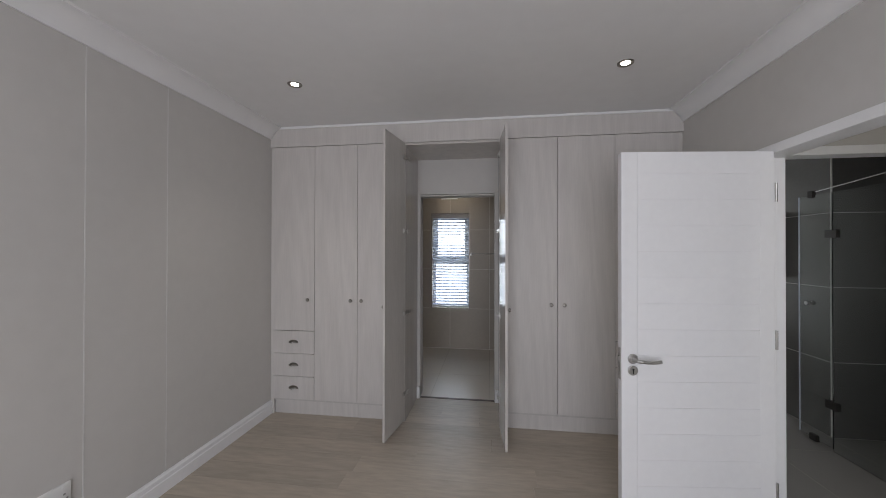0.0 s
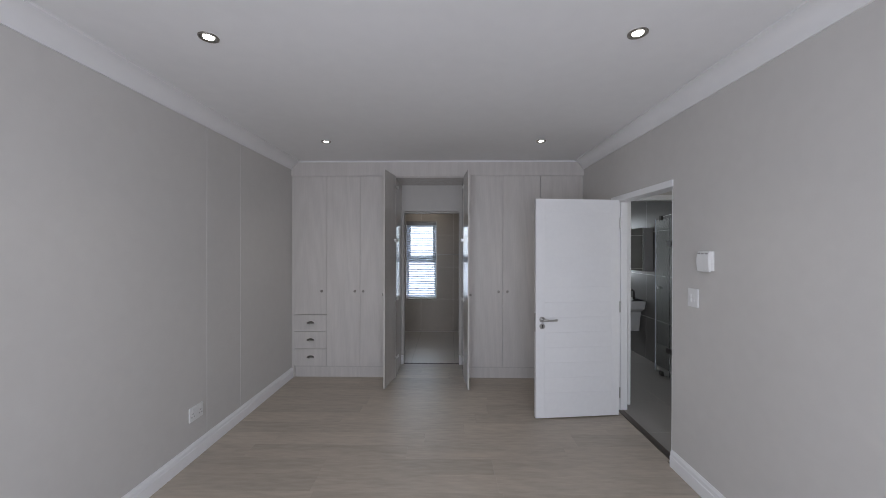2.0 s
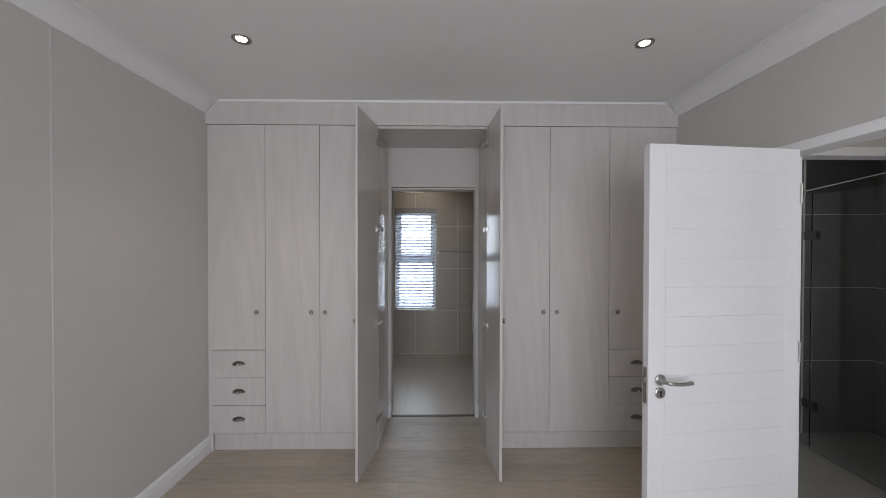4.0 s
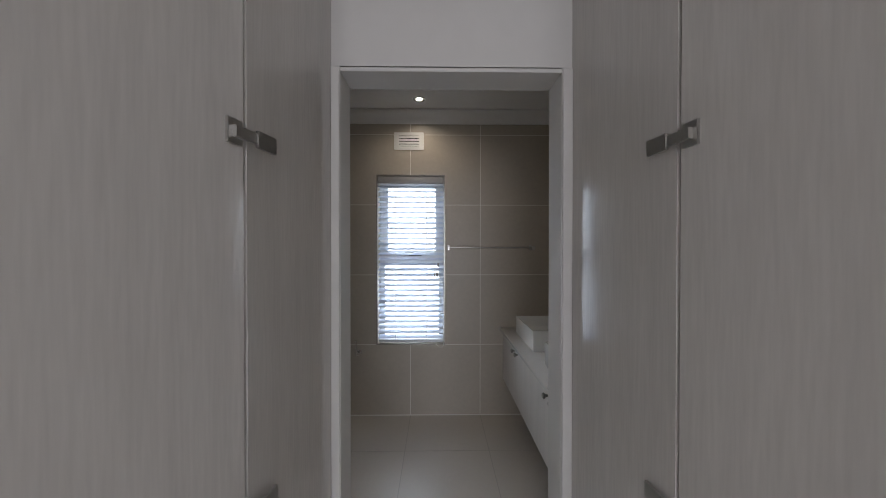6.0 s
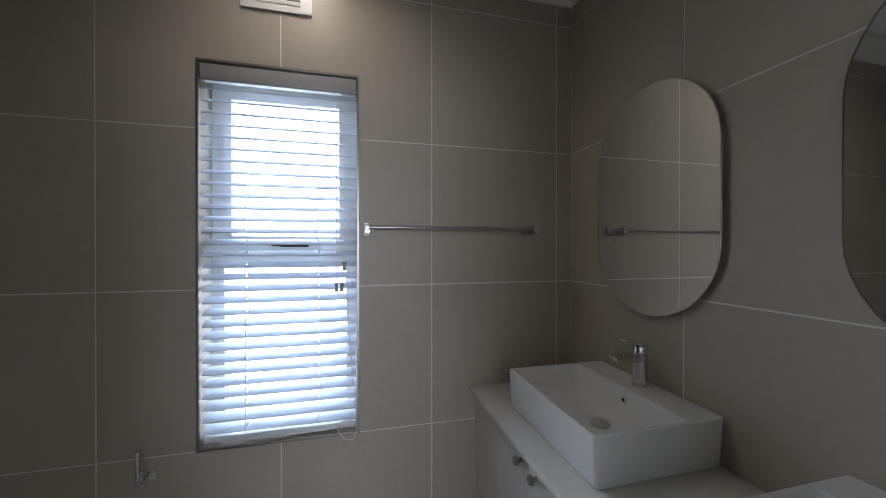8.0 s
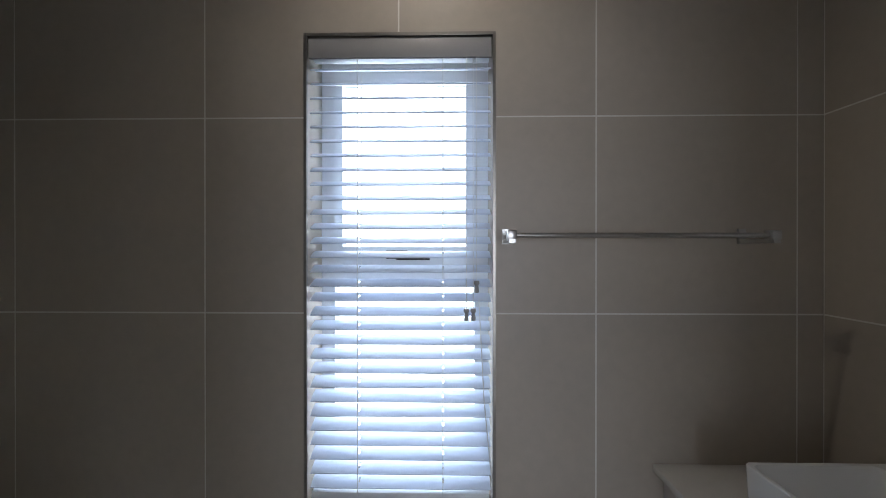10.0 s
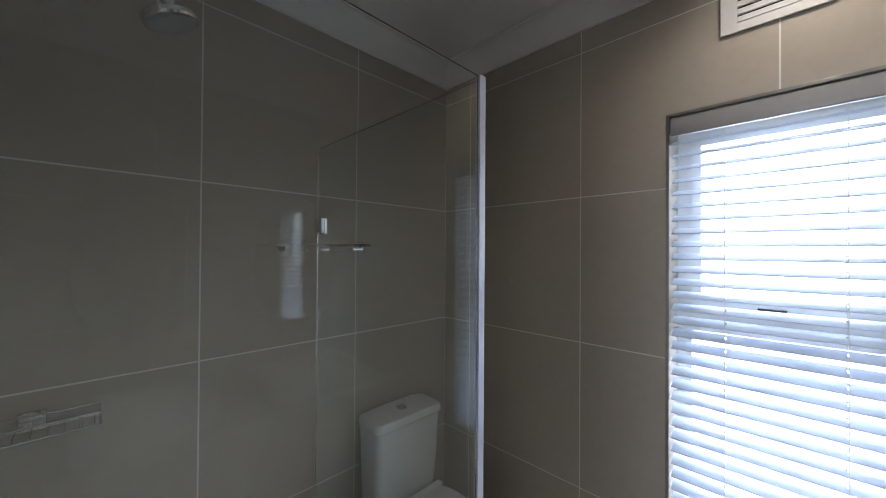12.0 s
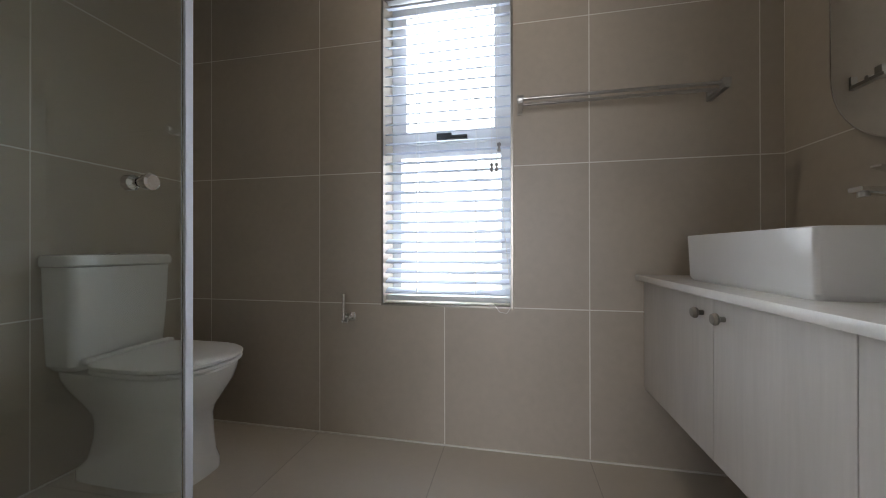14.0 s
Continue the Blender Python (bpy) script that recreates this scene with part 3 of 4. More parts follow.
wall_switch(XR, -4.292, 1.243, -1, 0.098, 0.122, (("rocker", 0.016, 0.012, 0.008, 0.012), ("rocker", -0.016, -0.014, 0.008, 0.013), ("rocker", 0.016, -0.016, 0.008, 0.012)), "light_switch", "white three-lever light switch on the grey wall", "light switch")
wall_switch(XL, -4.018, 0.337, 1, 0.14, 0.105, (("rocker", 0.04, 0.032, 0.01, 0.008), ("rocker", -0.04, 0.032, 0.01, 0.008), ("socket_hole", 0.04, 0.004, 0.005, 0.004), ("socket_hole", 0.028, -0.018, 0.004, 0.004), ("socket_hole", 0.052, -0.018, 0.004, 0.004), ("socket_hole", -0.04, 0.004, 0.005, 0.004), ("socket_hole", -0.028, -0.018, 0.004, 0.004), ("socket_hole", -0.052, -0.018, 0.004, 0.004)), "wall_socket", "white double power socket low on the wall", "wall socket")

box_unit = thing("thermostat_unit", "white curved plastic wall unit above the switch", "wall unit", at=(XR, -4.418, 1.485))
part("base", B(-0.022, -0.052, -0.058, 0, 0.052, 0.064, 0.004), PLASTIC, box_unit)
arc = [(-0.022, 0.064)] + [(-0.032 - 0.008 * math.sin(math.pi * k / 8), 0.060 - 0.122 * k / 8) for k in range(9)] + [(-0.022, -0.064)]
bmc = loft([[(u, -0.048, v) for u, v in arc], [(u, 0.050, v) for u, v in arc]])
part("cover", bmc, PLASTIC, box_unit)
for dy in (-0.030, 0.004, 0.034):
    part("grille", B(-0.037, dy - 0.010, 0.045, -0.0335, dy + 0.010, 0.053), GREY_PLASTIC, box_unit)

# ---- bathroom window ----
win = tagged(new("window_1"), "tall white aluminium top-hung bathroom window", "window", "", "structure")
FY = 0.125
part("frame", boxes((WX0, FY, WZ0, WX0 + 0.045, FY + 0.05, WZ1), (WX1 - 0.045, FY, WZ0, WX1, FY + 0.05, WZ1), (WX0 + 0.045, FY, WZ1 - 0.05, WX1 - 0.045, FY + 0.05, WZ1), (WX0 + 0.045, FY, WZ0, WX1 - 0.045, FY + 0.05, WZ0 + 0.045), (WX0 + 0.045, FY, 1.30, WX1 - 0.045, FY + 0.05, 1.36)), ALU, win, "", False)
part("sash", boxes((WX0 + 0.045, FY - 0.012, 1.36, WX0 + 0.075, FY + 0.03, 2.01), (WX1 - 0.075, FY - 0.012, 1.36, WX1 - 0.045, FY + 0.03, 2.01), (WX0 + 0.075, FY - 0.012, 1.97, WX1 - 0.075, FY + 0.03, 2.01), (WX0 + 0.075, FY - 0.012, 1.36, WX1 - 0.075, FY + 0.03, 1.415)), ALU, win, "", False)
for z0, z1 in ((1.415, 1.97), (WZ0 + 0.045, 1.30)):
    p = part("pane", B(WX0 + (0.075 if z0 > 1 else 0.045), FY + 0.018, z0, WX1 - (0.075 if z0 > 1 else 0.045), FY + 0.022, z1), PANE, win, "", False)
    p.visible_shadow = False
part("handle", boxes((0.545, FY - 0.034, 1.374, 0.615, FY - 0.012, 1.402), (0.58, FY - 0.046, 1.370, 0.69, FY - 0.024, 1.386)), BLACK, win, "black window latch handle", False)
part("reveal", boxes((WX0 - 0.012, 0.004, WZ0, WX0, 0.2, WZ1), (WX1, 0.004, WZ0, WX1 + 0.012, 0.2, WZ1), (WX0 - 0.012, 0.004, WZ1, WX1 + 0.012, 0.2, WZ1 + 0.012), (WX0 - 0.012, 0.004, WZ0 - 0.012, WX1 + 0.012, 0.2, WZ0)), TILE, win, "", False)
for n, r in (("left", (WX0 - 0.010, -0.005, WZ0 - 0.010, WX0, 0.004, WZ1 + 0.010)), ("right", (WX1, -0.005, WZ0 - 0.010, WX1 + 0.010, 0.004, WZ1 + 0.010)), ("top", (WX0, -0.005, WZ1, WX1, 0.004, WZ1 + 0.010)), ("bottom", (WX0, -0.005, WZ0 - 0.010, WX1, 0.004, WZ0))):
    part("edge_trim", B(*r, 0.001), PEWTER, win, "dark polished metal tile edge trim", False)

blind = thing("venetian_blind", "white wide-slat venetian blind lowered with open slats", "blind", at=(0, 0.034, 0))
# valance's grey holds the backlit shade of a white one
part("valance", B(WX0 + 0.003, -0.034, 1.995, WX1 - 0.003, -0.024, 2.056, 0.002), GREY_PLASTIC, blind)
part("head_rail", B(WX0 + 0.006, -0.022, 2.005, WX1 - 0.006, 0.022, 2.05), ALU, blind)


def slat_mesh():
    """A crowned slat, tilted, with two slots where the ladder cords run through."""
    w, thick, a = 0.025, 0.0032, radians(23)

    def ring(x, u0, u1, n=6):
        us = [u0 + (u1 - u0) * k / n for k in range(n + 1)]
        top = [(u, 0.0035 * (1 - (u / w) ** 2)) for u in us]
        out = top + [(u, v - thick) for u, v in reversed(top)]
        return [(x, u * math.cos(a) - v * math.sin(a), u * math.sin(a) + v * math.cos(a)) for u, v in out]

    bm = bmesh.new()
    cuts = [WX0 + 0.004, 0.467, 0.473, 0.732, 0.738, WX1 - 0.004]
    for k, (x0, x1) in enumerate(zip(cuts, cuts[1:])):
        for u0, u1 in (((-w, w),) if k % 2 == 0 else ((-w, -0.009), (0.009, w))):
            piece = mesh_of("piece", loft([ring(x0, u0, u1), ring(x1, u0, u1)]), SLAT)
            bm.from_mesh(piece)
            bpy.data.meshes.remove(piece)
    return mesh_of("slat", bm, SLAT, True)


SM = slat_mesh()
NS = 30
for k in range(NS):
    s = new("slat", SM)
    s.parent = blind
    s.location = (0, 0, 0.672 + (1.975 - 0.672) * k / (NS - 1))
part("bottom_rail", B(WX0 + 0.008, -0.025, 0.628, WX1 - 0.008, 0.025, 0.650, 0.004), ALU, blind)
for x in (0.47, 0.735):
    for dy in (-0.026, 0.026):
        part("ladder_cord", rod(bmesh.new(), (x, dy, 0.64), (x, dy, 2.0), 0.0012, 6), PLASTIC, blind)
for x, z in ((0.807, 1.225), (0.828, 1.225), (0.838, 1.31)):
    part("pull_cord", rod(bmesh.new(), (x, -0.040, z), (x, -0.030, 2.0), 0.0012, 6), PLASTIC, blind)
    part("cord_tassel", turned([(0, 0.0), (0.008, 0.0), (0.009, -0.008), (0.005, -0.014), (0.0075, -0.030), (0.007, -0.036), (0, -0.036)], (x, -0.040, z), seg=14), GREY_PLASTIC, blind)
part("loop_cord", sweep([(0.80, -0.040, 0.66), (0.815, -0.046, 0.625), (0.84, -0.048, 0.592), (0.87, -0.048, 0.588), (0.884, -0.048, 0.61), (0.884, -0.046, 0.70), (0.86, -0.045, 0.95), (0.845, -0.04, 1.25)], 0.0016, 6), PLASTIC, blind)

# ---- towel rail ----
rail = thing("towel_rail", "double chrome towel rail on the tiled wall", "towel rail", at=(0.925, 0, 1.445))
for x in (0.0, 0.706):
    part("bracket", boxes((x - 0.010, -0.012, -0.024, x + 0.010, -0.004, 0.022), (x - 0.009, -0.125, -0.022, x + 0.009, -0.012, -0.010)), STEEL, rail, "", False)
    part("end_block", B(x - 0.013, -0.125, -0.012, x + 0.013, -0.098, 0.013, 0.002), STEEL, rail)
for y in (-0.055, -0.112):
    part("bar", rod(bmesh.new(), (0, y, 0), (0.706, y, 0), 0.0065, 16), STEEL, rail)

# toilet roll holder
holder = thing("toilet_roll_holder", "small chrome upright toilet roll holder on tiles", "toilet roll holder", at=(0.145, 0, 0.545))
part("plate", B(-0.014, -0.012, -0.014, 0.040, -0.004, 0.024, 0.002), CHROME, holder)
part("arm", B(0.008, -0.055, -0.006, 0.020, -0.012, 0.006, 0.002), CHROME, holder)
part("post", rod(bmesh.new(), (0.0, -0.048, -0.012), (0.0, -0.048, 0.105), 0.0065), CHROME, holder)
part("tip", turned([(0, 0), (0.011, 0), (0.011, 0.008), (0, 0.010)], (0.0, -0.048, 0.105)), CHROME, holder)
part("base_bar", B(-0.008, -0.056, -0.016, 0.022, -0.040, -0.004, 0.002), CHROME, holder)


# ---- vanity ----
def vanity_unit(y0, y1, split, label):
    e = thing("vanity_cabinet", label, "vanity cabinet", "wall-hung vanity cabinets", (0, 0, 0))
    part("body", boxes((1.418, y0, 0.312, 1.874, y0 + 0.016, 0.735), (1.418, y1 - 0.016, 0.312, 1.874, y1, 0.735), (1.418, y0 + 0.016, 0.312, 1.874, y1 - 0.016, 0.328), (1.858, y0 + 0.016, 0.328, 1.874, y1 - 0.016, 0.735), (1.418, y0 + 0.016, 0.719, 1.858, y1 - 0.016, 0.735)), OAK_IN, e, "", False)
    for a, b, ky in ((y0, split, split - 0.05), (split, y1, split + 0.05)):
        d = part("door", B(1.40, a + 0.0007, 0.312, 1.417, b - 0.0007, 0.733, 0.0012), OAK, e, "pale limed oak door", False)
        part("knob", turned([(0, 0), (0.007, 0), (0.007, 0.012), (0.015, 0.017), (0.016, 0.022), (0.012, 0.028), (0, 0.030)], (1.40, ky, 0.685), (-1, 0, 0), 20), PEWTER, d, "round pewter knob")
    return e


vanity_unit(-0.8892, -0.008, -0.50, "wall-hung pale oak vanity cabinet with two doors")
vanity_unit(-1.735, -0.890, -1.283, "wall-hung pale oak vanity cabinet with two doors")
tagged(part("countertop", B(1.370, -1.737, 0.735, 1.876, -0.004, 0.757, 0.002), STONE, None), "white stone worktop on the vanity cabinets", "worktop")


def rrect(x0, y0, x1, y1, r, n=5):
    pts = []
    for cx, cy, a0 in ((x1 - r, y1 - r, 0), (x0 + r, y1 - r, 90), (x0 + r, y0 + r, 180), (x1 - r, y0 + r, 270)):
        for k in range(n + 1):
            a = radians(a0 + 90 * k / n)
            pts.append((cx + r * math.cos(a), cy + r * math.sin(a)))
    return pts


def basin(y0, y1):
    e = thing("wash_basin", "white rectangular ceramic basin on the worktop", "basin", "pair of countertop basins", (0, 0, 0.757))
    X0, X1, H = 1.455, 1.868, 0.143
    rings = []
    for inset, z, ro in ((0.012, 0.0, 0.012), (0.004, 0.012, 0.014), (0.0, H - 0.003, 0.012), (0.002, H, 0.011), (0.007, H, 0.010)):
        rings.append([(x, y, z) for x, y in rrect(X0 + inset, y0 + inset, X1 - inset, y1 - inset, ro)])
    # the bowl leaves a tap ledge at the back
    for f, z, ro in ((0.0, H, 0.012), (0.003, H - 0.006, 0.012), (0.012, H - 0.075, 0.03), (0.035, H - 0.100, 0.045), (0.09, H - 0.108, 0.05)):
        rings.append([(x, y, z) for x, y in rrect(X0 + 0.010 + f, y0 + 0.010 + f, X1 - 0.115 - f * 0.8, y1 - 0.012 - f, ro)])
    part("bowl", loft(rings), CERAMIC, e)
    cy = (y0 + y1) / 2 - 0.016
    part("overflow", turned([(0.006, 0), (0.013, 0), (0.013, 0.004), (0.006, 0.004), (0.006, 0)], (X1 - 0.121, cy, H - 0.038), (-1, 0, 0), 20), CHROME, e, "chrome overflow ring")
    part("overflow_hole", turned([(0, 0.0), (0.0065, 0.0), (0.0065, 0.0018), (0, 0.0018)], (X1 - 0.121, cy, H - 0.038), (-1, 0, 0), 16), BLACK, e)
    part("waste", turned([(0, 0.012), (0.024, 0.011), (0.030, 0.006), (0.030, 0), (0, 0)], (1.655, cy, H - 0.109), (0, 0, 1), 28), STEEL, e, "dull chrome waste plug")
    t = thing("basin_tap", "polished chrome single-lever mixer tap on a basin", "tap", "basin taps", (X1 - 0.047, cy + 0.012, 0.757 + H))
    part("body", turned([(0, 0), (0.027, 0), (0.027, 0.005), (0.0245, 0.008), (0.0245, 0.104), (0.023, 0.106), (0, 0.106)]), CHROME, t)
    part("head", turned([(0, 0.107), (0.0235, 0.107), (0.0245, 0.110), (0.0245, 0.132), (0.022, 0.136), (0, 0.137)]), CHROME, t)
    sp = [[(-0.010 - 0.098 * u, a * (0.021 - 0.002 * u), 0.092 + 0.008 * u + b * (0.012 - 0.006 * u)) for a, b in ((-1, -0.7), (-0.7, -1), (0.7, -1), (1, -0.7), (1, 0.7), (0.7, 1), (-0.7, 1), (-1, 0.7))] for u in (0, 0.35, 0.7, 1)]
    part("spout", loft(sp), CHROME, t)
    part("aerator", turned([(0, 0), (0.011, 0), (0.011, -0.012), (0, -0.012)], (-0.092, 0, 0.094), seg=16), STEEL, t)
    lv = [[(0.018 - 0.085 * u, a * (0.017 - 0.004 * u), 0.140 + 0.016 * u * u + b * (0.005 - 0.0025 * u)) for a, b in ((-1, -1), (1, -1), (1, 1), (-1, 1))] for u in (0, 0.3, 0.65, 1)]
    part("lever", loft(lv), CHROME, t)
    return e


basin(-0.738, -0.230)
basin(-1.487, -0.987)


def pill(yc, w, z0, z1, x, n=20):
    r = w / 2
    return [(yc + r * math.cos(math.pi * k / n), z1 - r + r * math.sin(math.pi * k / n)) for k in range(n + 1)] + [(yc - r * math.cos(math.pi * k / n), z0 + r - r * math.sin(math.pi * k / n)) for k in range(n + 1)]


def wall_mirror(yc):
    e = thing("wall_mirror", "frameless pill-shaped mirror on the tiled wall", "mirror", "pair of pill-shaped mirrors", (0, 0, 0))
    out = pill(yc, 0.508, 1.135, 1.925, 0)
    part("backing", extrude_outline(pill(yc, 0.47, 1.16, 1.90, 0), XB - 0.018, XB - 0.001, "x"), GREY_PLASTIC, e)
    part("pane", extrude_outline(out, XB - 0.0225, XB - 0.018, "x"), MIRROR, e, "", False)
    part("edge", sweep([(XB - 0.0205, u, v) for u, v in out] + [(XB - 0.0205, *out[0])], 0.0032, 6), CHROME, e)


wall_mirror(-0.477)
wall_mirror(-1.237)

# ---- shower enclosure ----
GX, GY, GH = 0.087, -0.768, 2.005
shower = thing("shower_screen", "frameless clear glass shower enclosure with hinged door", "shower screen", at=(0, 0, 0))
gp = part("fixed_panel", B(XL + 0.006, GY - 0.004, 0.012, GX - 0.006, GY + 0.004, GH, 0.0008, 1), GLASS, shower, "clear greenish glass panel", False)
gd = part("door_panel", B(GX - 0.004, YN + 0.012, 0.014, GX + 0.004, GY - 0.021, GH, 0.0008, 1), GLASS, shower, "clear greenish glass door", False)
for g in (gp, gd):
    g.visible_shadow = False
part("seal", B(GX - 0.010, GY - 0.020, 0.012, GX + 0.008, GY + 0.003, GH + 0.003, 0.002), SEAL, shower, "milky white vertical seal strip", False)
for z in (0.33, 1.68):
    part("bracket", boxes((XL + 0.003, GY - 0.014, z - 0.026, XL + 0.062, GY - 0.0042, z + 0.032), (XL + 0.003, GY + 0.0042, z - 0.032, XL + 0.062, GY + 0.014, z + 0.032)), CHROME, shower, "chrome glass clamp", False)
    zh = 0.25 if z < 1 else 1.80
    part("hinge", boxes((GX - 0.014, YN + 0.004, zh - 0.040, GX - 0.0042, YN + 0.065, zh + 0.040), (GX + 0.0042, YN + 0.004, zh - 0.040, GX + 0.014, YN + 0.065, zh + 0.040)), CHROME, shower, "chrome wall hinge", False)
for s in (-1, 1):
    part("knob", turned([(0, 0.004), (0.010, 0.004), (0.010, 0.012), (0.017, 0.018), (0.018, 0.034), (0.014, 0.038), (0, 0.038)], (GX, -0.892, 1.006), (s, 0, 0), 20), CHROME, shower, "chrome door knob")

shelf = thing("corner_shelf", "triangular glass corner shelf on chrome clips", "shelf", at=(0, 0, 1.60))
sh = part("plate", extrude_outline([(XL + 0.006, GY - 0.012), (XL + 0.006, -0.985), (XL + 0.03, -0.99), (-0.385, GY - 0.03), (-0.38, GY - 0.012)], -0.004, 0.004, "z"), GLASS, shelf, "", False)
sh.visible_shadow = False
for a, b in (((XL + 0.002, -0.92), (XL + 0.04, -0.92)), ((XL + 0.002, -0.83), (XL + 0.04, -0.83)), ((-0.68, GY - 0.006), (-0.68, GY - 0.045)), ((-0.44, GY - 0.006), (-0.44, GY - 0.045))):
    part("clip", rod(bmesh.new(), (*a, -0.012), (*b, -0.012), 0.010, 16), CHROME, shelf)

basket = thing("soap_basket", "rectangular chrome wire soap basket on shower wall", "soap basket", at=(XL, -1.54, 1.115))
for z in (0.0, 0.032):
    part("rim", sweep([(0.012, -0.125, z), (0.095, -0.125, z), (0.095, 0.125, z), (0.012, 0.125, z), (0.012, -0.125, z)], 0.003, 8), CHROME, basket)
for k in range(9):
    y = -0.115 + 0.23 * k / 8
    part("wire", sweep([(0.012, y, 0.0), (0.095, y, 0.0)], 0.0018, 6), CHROME, basket)
for x, y in ((0.095, -0.125), (0.095, 0.125), (0.012, -0.125), (0.012, 0.125), (0.095, 0.09), (0.095, -0.09)):
    part("post", sweep([(x, y, 0.0), (x, y, 0.032)], 0.0025, 6), CHROME, basket)
part("mount", B(0.004, -0.025, -0.004, 0.016, 0.025, 0.046, 0.003), CHROME, basket)

mixer = thing("shower_mixer", "square chrome shower mixer with lever on tiles", "shower mixer", at=(-0.50, YN, 1.235))
part("plate", B(-0.065, 0.002, -0.07, 0.065, 0.012, 0.07, 0.004, 3), CHROME, mixer)
part("body", turned([(0, 0.0), (0.030, 0.0), (0.028, 0.045), (0.022, 0.055), (0, 0.058)], (0, 0.012, 0.0), (0, 1, 0)), CHROME, mixer)
part("lever", sweep([(0, 0.060, 0.005), (0, 0.085, 0.012), (0.0, 0.110, 0.010), (0.0, 0.135, -0.030), (0.0, 0.150, -0.085)], 0.007, 10), CHROME, mixer)

rose = thing("overhead_shower", "round grey shower head on a wall arm", "shower head", at=(-0.37, -1.32, 2.10))
part("arm", sweep([(-0.0, YN + 1.322, 0.06), (0, -0.20, 0.09), (0, -0.06, 0.085), (0, -0.02, 0.06), (0, 0.0, 0.03)], 0.010, 12), CHROME, rose)
part("flange", turned([(0, 0), (0.028, 0), (0.026, 0.008), (0, 0.010)], (0, YN + 1.322, 0.06), (0, 1, 0)), CHROME, rose)
tilt = (0.0, 0.35, -1.0)
part("head", turned([(0, -0.032), (0.018, -0.030), (0.030, -0.016), (0.052, -0.006), (0.056, 0.004), (0.054, 0.010), (0, 0.010)], (0, 0, 0), tilt, 40), CHROME, rose)
part("face", turned([(0, 0.0102), (0.047, 0.0102), (0.047, 0.012), (0, 0.012)], (0, 0, 0), tilt, 36), GREY_PLASTIC, rose)

# ---- toilet ----
toilet = thing("toilet", "white close-coupled ceramic toilet with lid down", "toilet", at=(XL + 0.003, -0.385, 0))


def wc_ring(x0, x1, w, z, n=28, sq=2.6):
    """A D-shaped ring: blunt at the wall, round at the front."""
    pts = []
    cx, rx = (x0 + x1) / 2, (x1 - x0) / 2
    for k in range(n):
        a = 2 * math.pi * k / n
        c, s = math.cos(a), math.sin(a)
        e = 2 / (sq if c > 0 else 5)
        pts.append((cx + rx * math.copysign(abs(c) ** e, c), w * math.copysign(abs(s) ** e, s), z))
    return pts


part("pan", loft([wc_ring(0.03, 0.540, 0.122, 0.0, sq=3.4), wc_ring(0.03, 0.540, 0.120, 0.03, sq=3.4), wc_ring(0.075, 0.527, 0.108, 0.07, sq=3.4), wc_ring(0.10, 0.520, 0.106, 0.15, sq=3.2), wc_ring(0.105, 0.518, 0.108, 0.215, sq=3.0),
                  wc_ring(0.10, 0.532, 0.118, 0.25), wc_ring(0.08, 0.565, 0.142, 0.30), wc_ring(0.045, 0.595, 0.165, 0.35), wc_ring(0.02, 0.610, 0.175, 0.39), wc_ring(0.02, 0.615, 0.178, 0.412), wc_ring(0.02, 0.612, 0.174, 0.4193)]), CERAMIC, toilet)
part("seat", loft([wc_ring(0.175, 0.618, 0.178, 0.4214), wc_ring(0.173, 0.622, 0.182, 0.4257), wc_ring(0.173, 0.622, 0.182, 0.4332), wc_ring(0.176, 0.619, 0.179, 0.4365)]), PLASTIC, toilet)
part("lid", loft([wc_ring(0.175, 0.620, 0.180, 0.4397), wc_ring(0.172, 0.624, 0.184, 0.4440), wc_ring(0.172, 0.624, 0.184, 0.4526), wc_ring(0.178, 0.616, 0.176, 0.4590), wc_ring(0.22, 0.57, 0.13, 0.4622)]), PLASTIC, toilet, "closed white plastic lid")
part("cistern", loft([[(x, y, z) for x, y in rrect(0.006, -w, d, w, 0.03)] for w, d, z in ((0.150, 0.135, 0.415), (0.172, 0.150, 0.44), (0.180, 0.160, 0.60), (0.186, 0.166, 0.795))]), CERAMIC, toilet)
part("cistern_lid", loft([[(x, y, z) for x, y in rrect(0.004, -w, d, w, 0.032)] for w, d, z in ((0.190, 0.170, 0.797), (0.194, 0.175, 0.803), (0.194, 0.175, 0.825), (0.188, 0.169, 0.838), (0.160, 0.140, 0.842))]), CERAMIC, toilet)
part("lid_ridge", B(0.172, -0.165, 0.452, 0.205, 0.165, 0.474, 0.008, 3), PLASTIC, toilet)
part("flush_button", turned([(0, 0.008), (0.020, 0.008), (0.024, 0.005), (0.024, 0), (0, 0)], (0.09, 0, 0.8415)), CHROME, toilet, "chrome flush button")

# ---- second bathroom, seen through the hall ----
s2 = thing("shower_screen", "dark frameless glass shower screen in second bathroom", "shower screen", at=(3.725, -2.95, 0))
g1 = part("door_panel", B(-0.004, 0.535, 0.03, 0.004, 0.81, 1.93, 0.0008, 1), GLASS, s2, "", False)
g2 = part("fixed_panel", B(-0.004, 0.004, 0.012, 0.004, 0.53, 1.93, 0.0008, 1), GLASS, s2, "", False)
g1.visible_shadow = g2.visible_shadow = False
part("edge_seal", B(-0.006, 0.811, 0.03, 0.006, 0.822, 1.93), SEAL, s2, "", False)
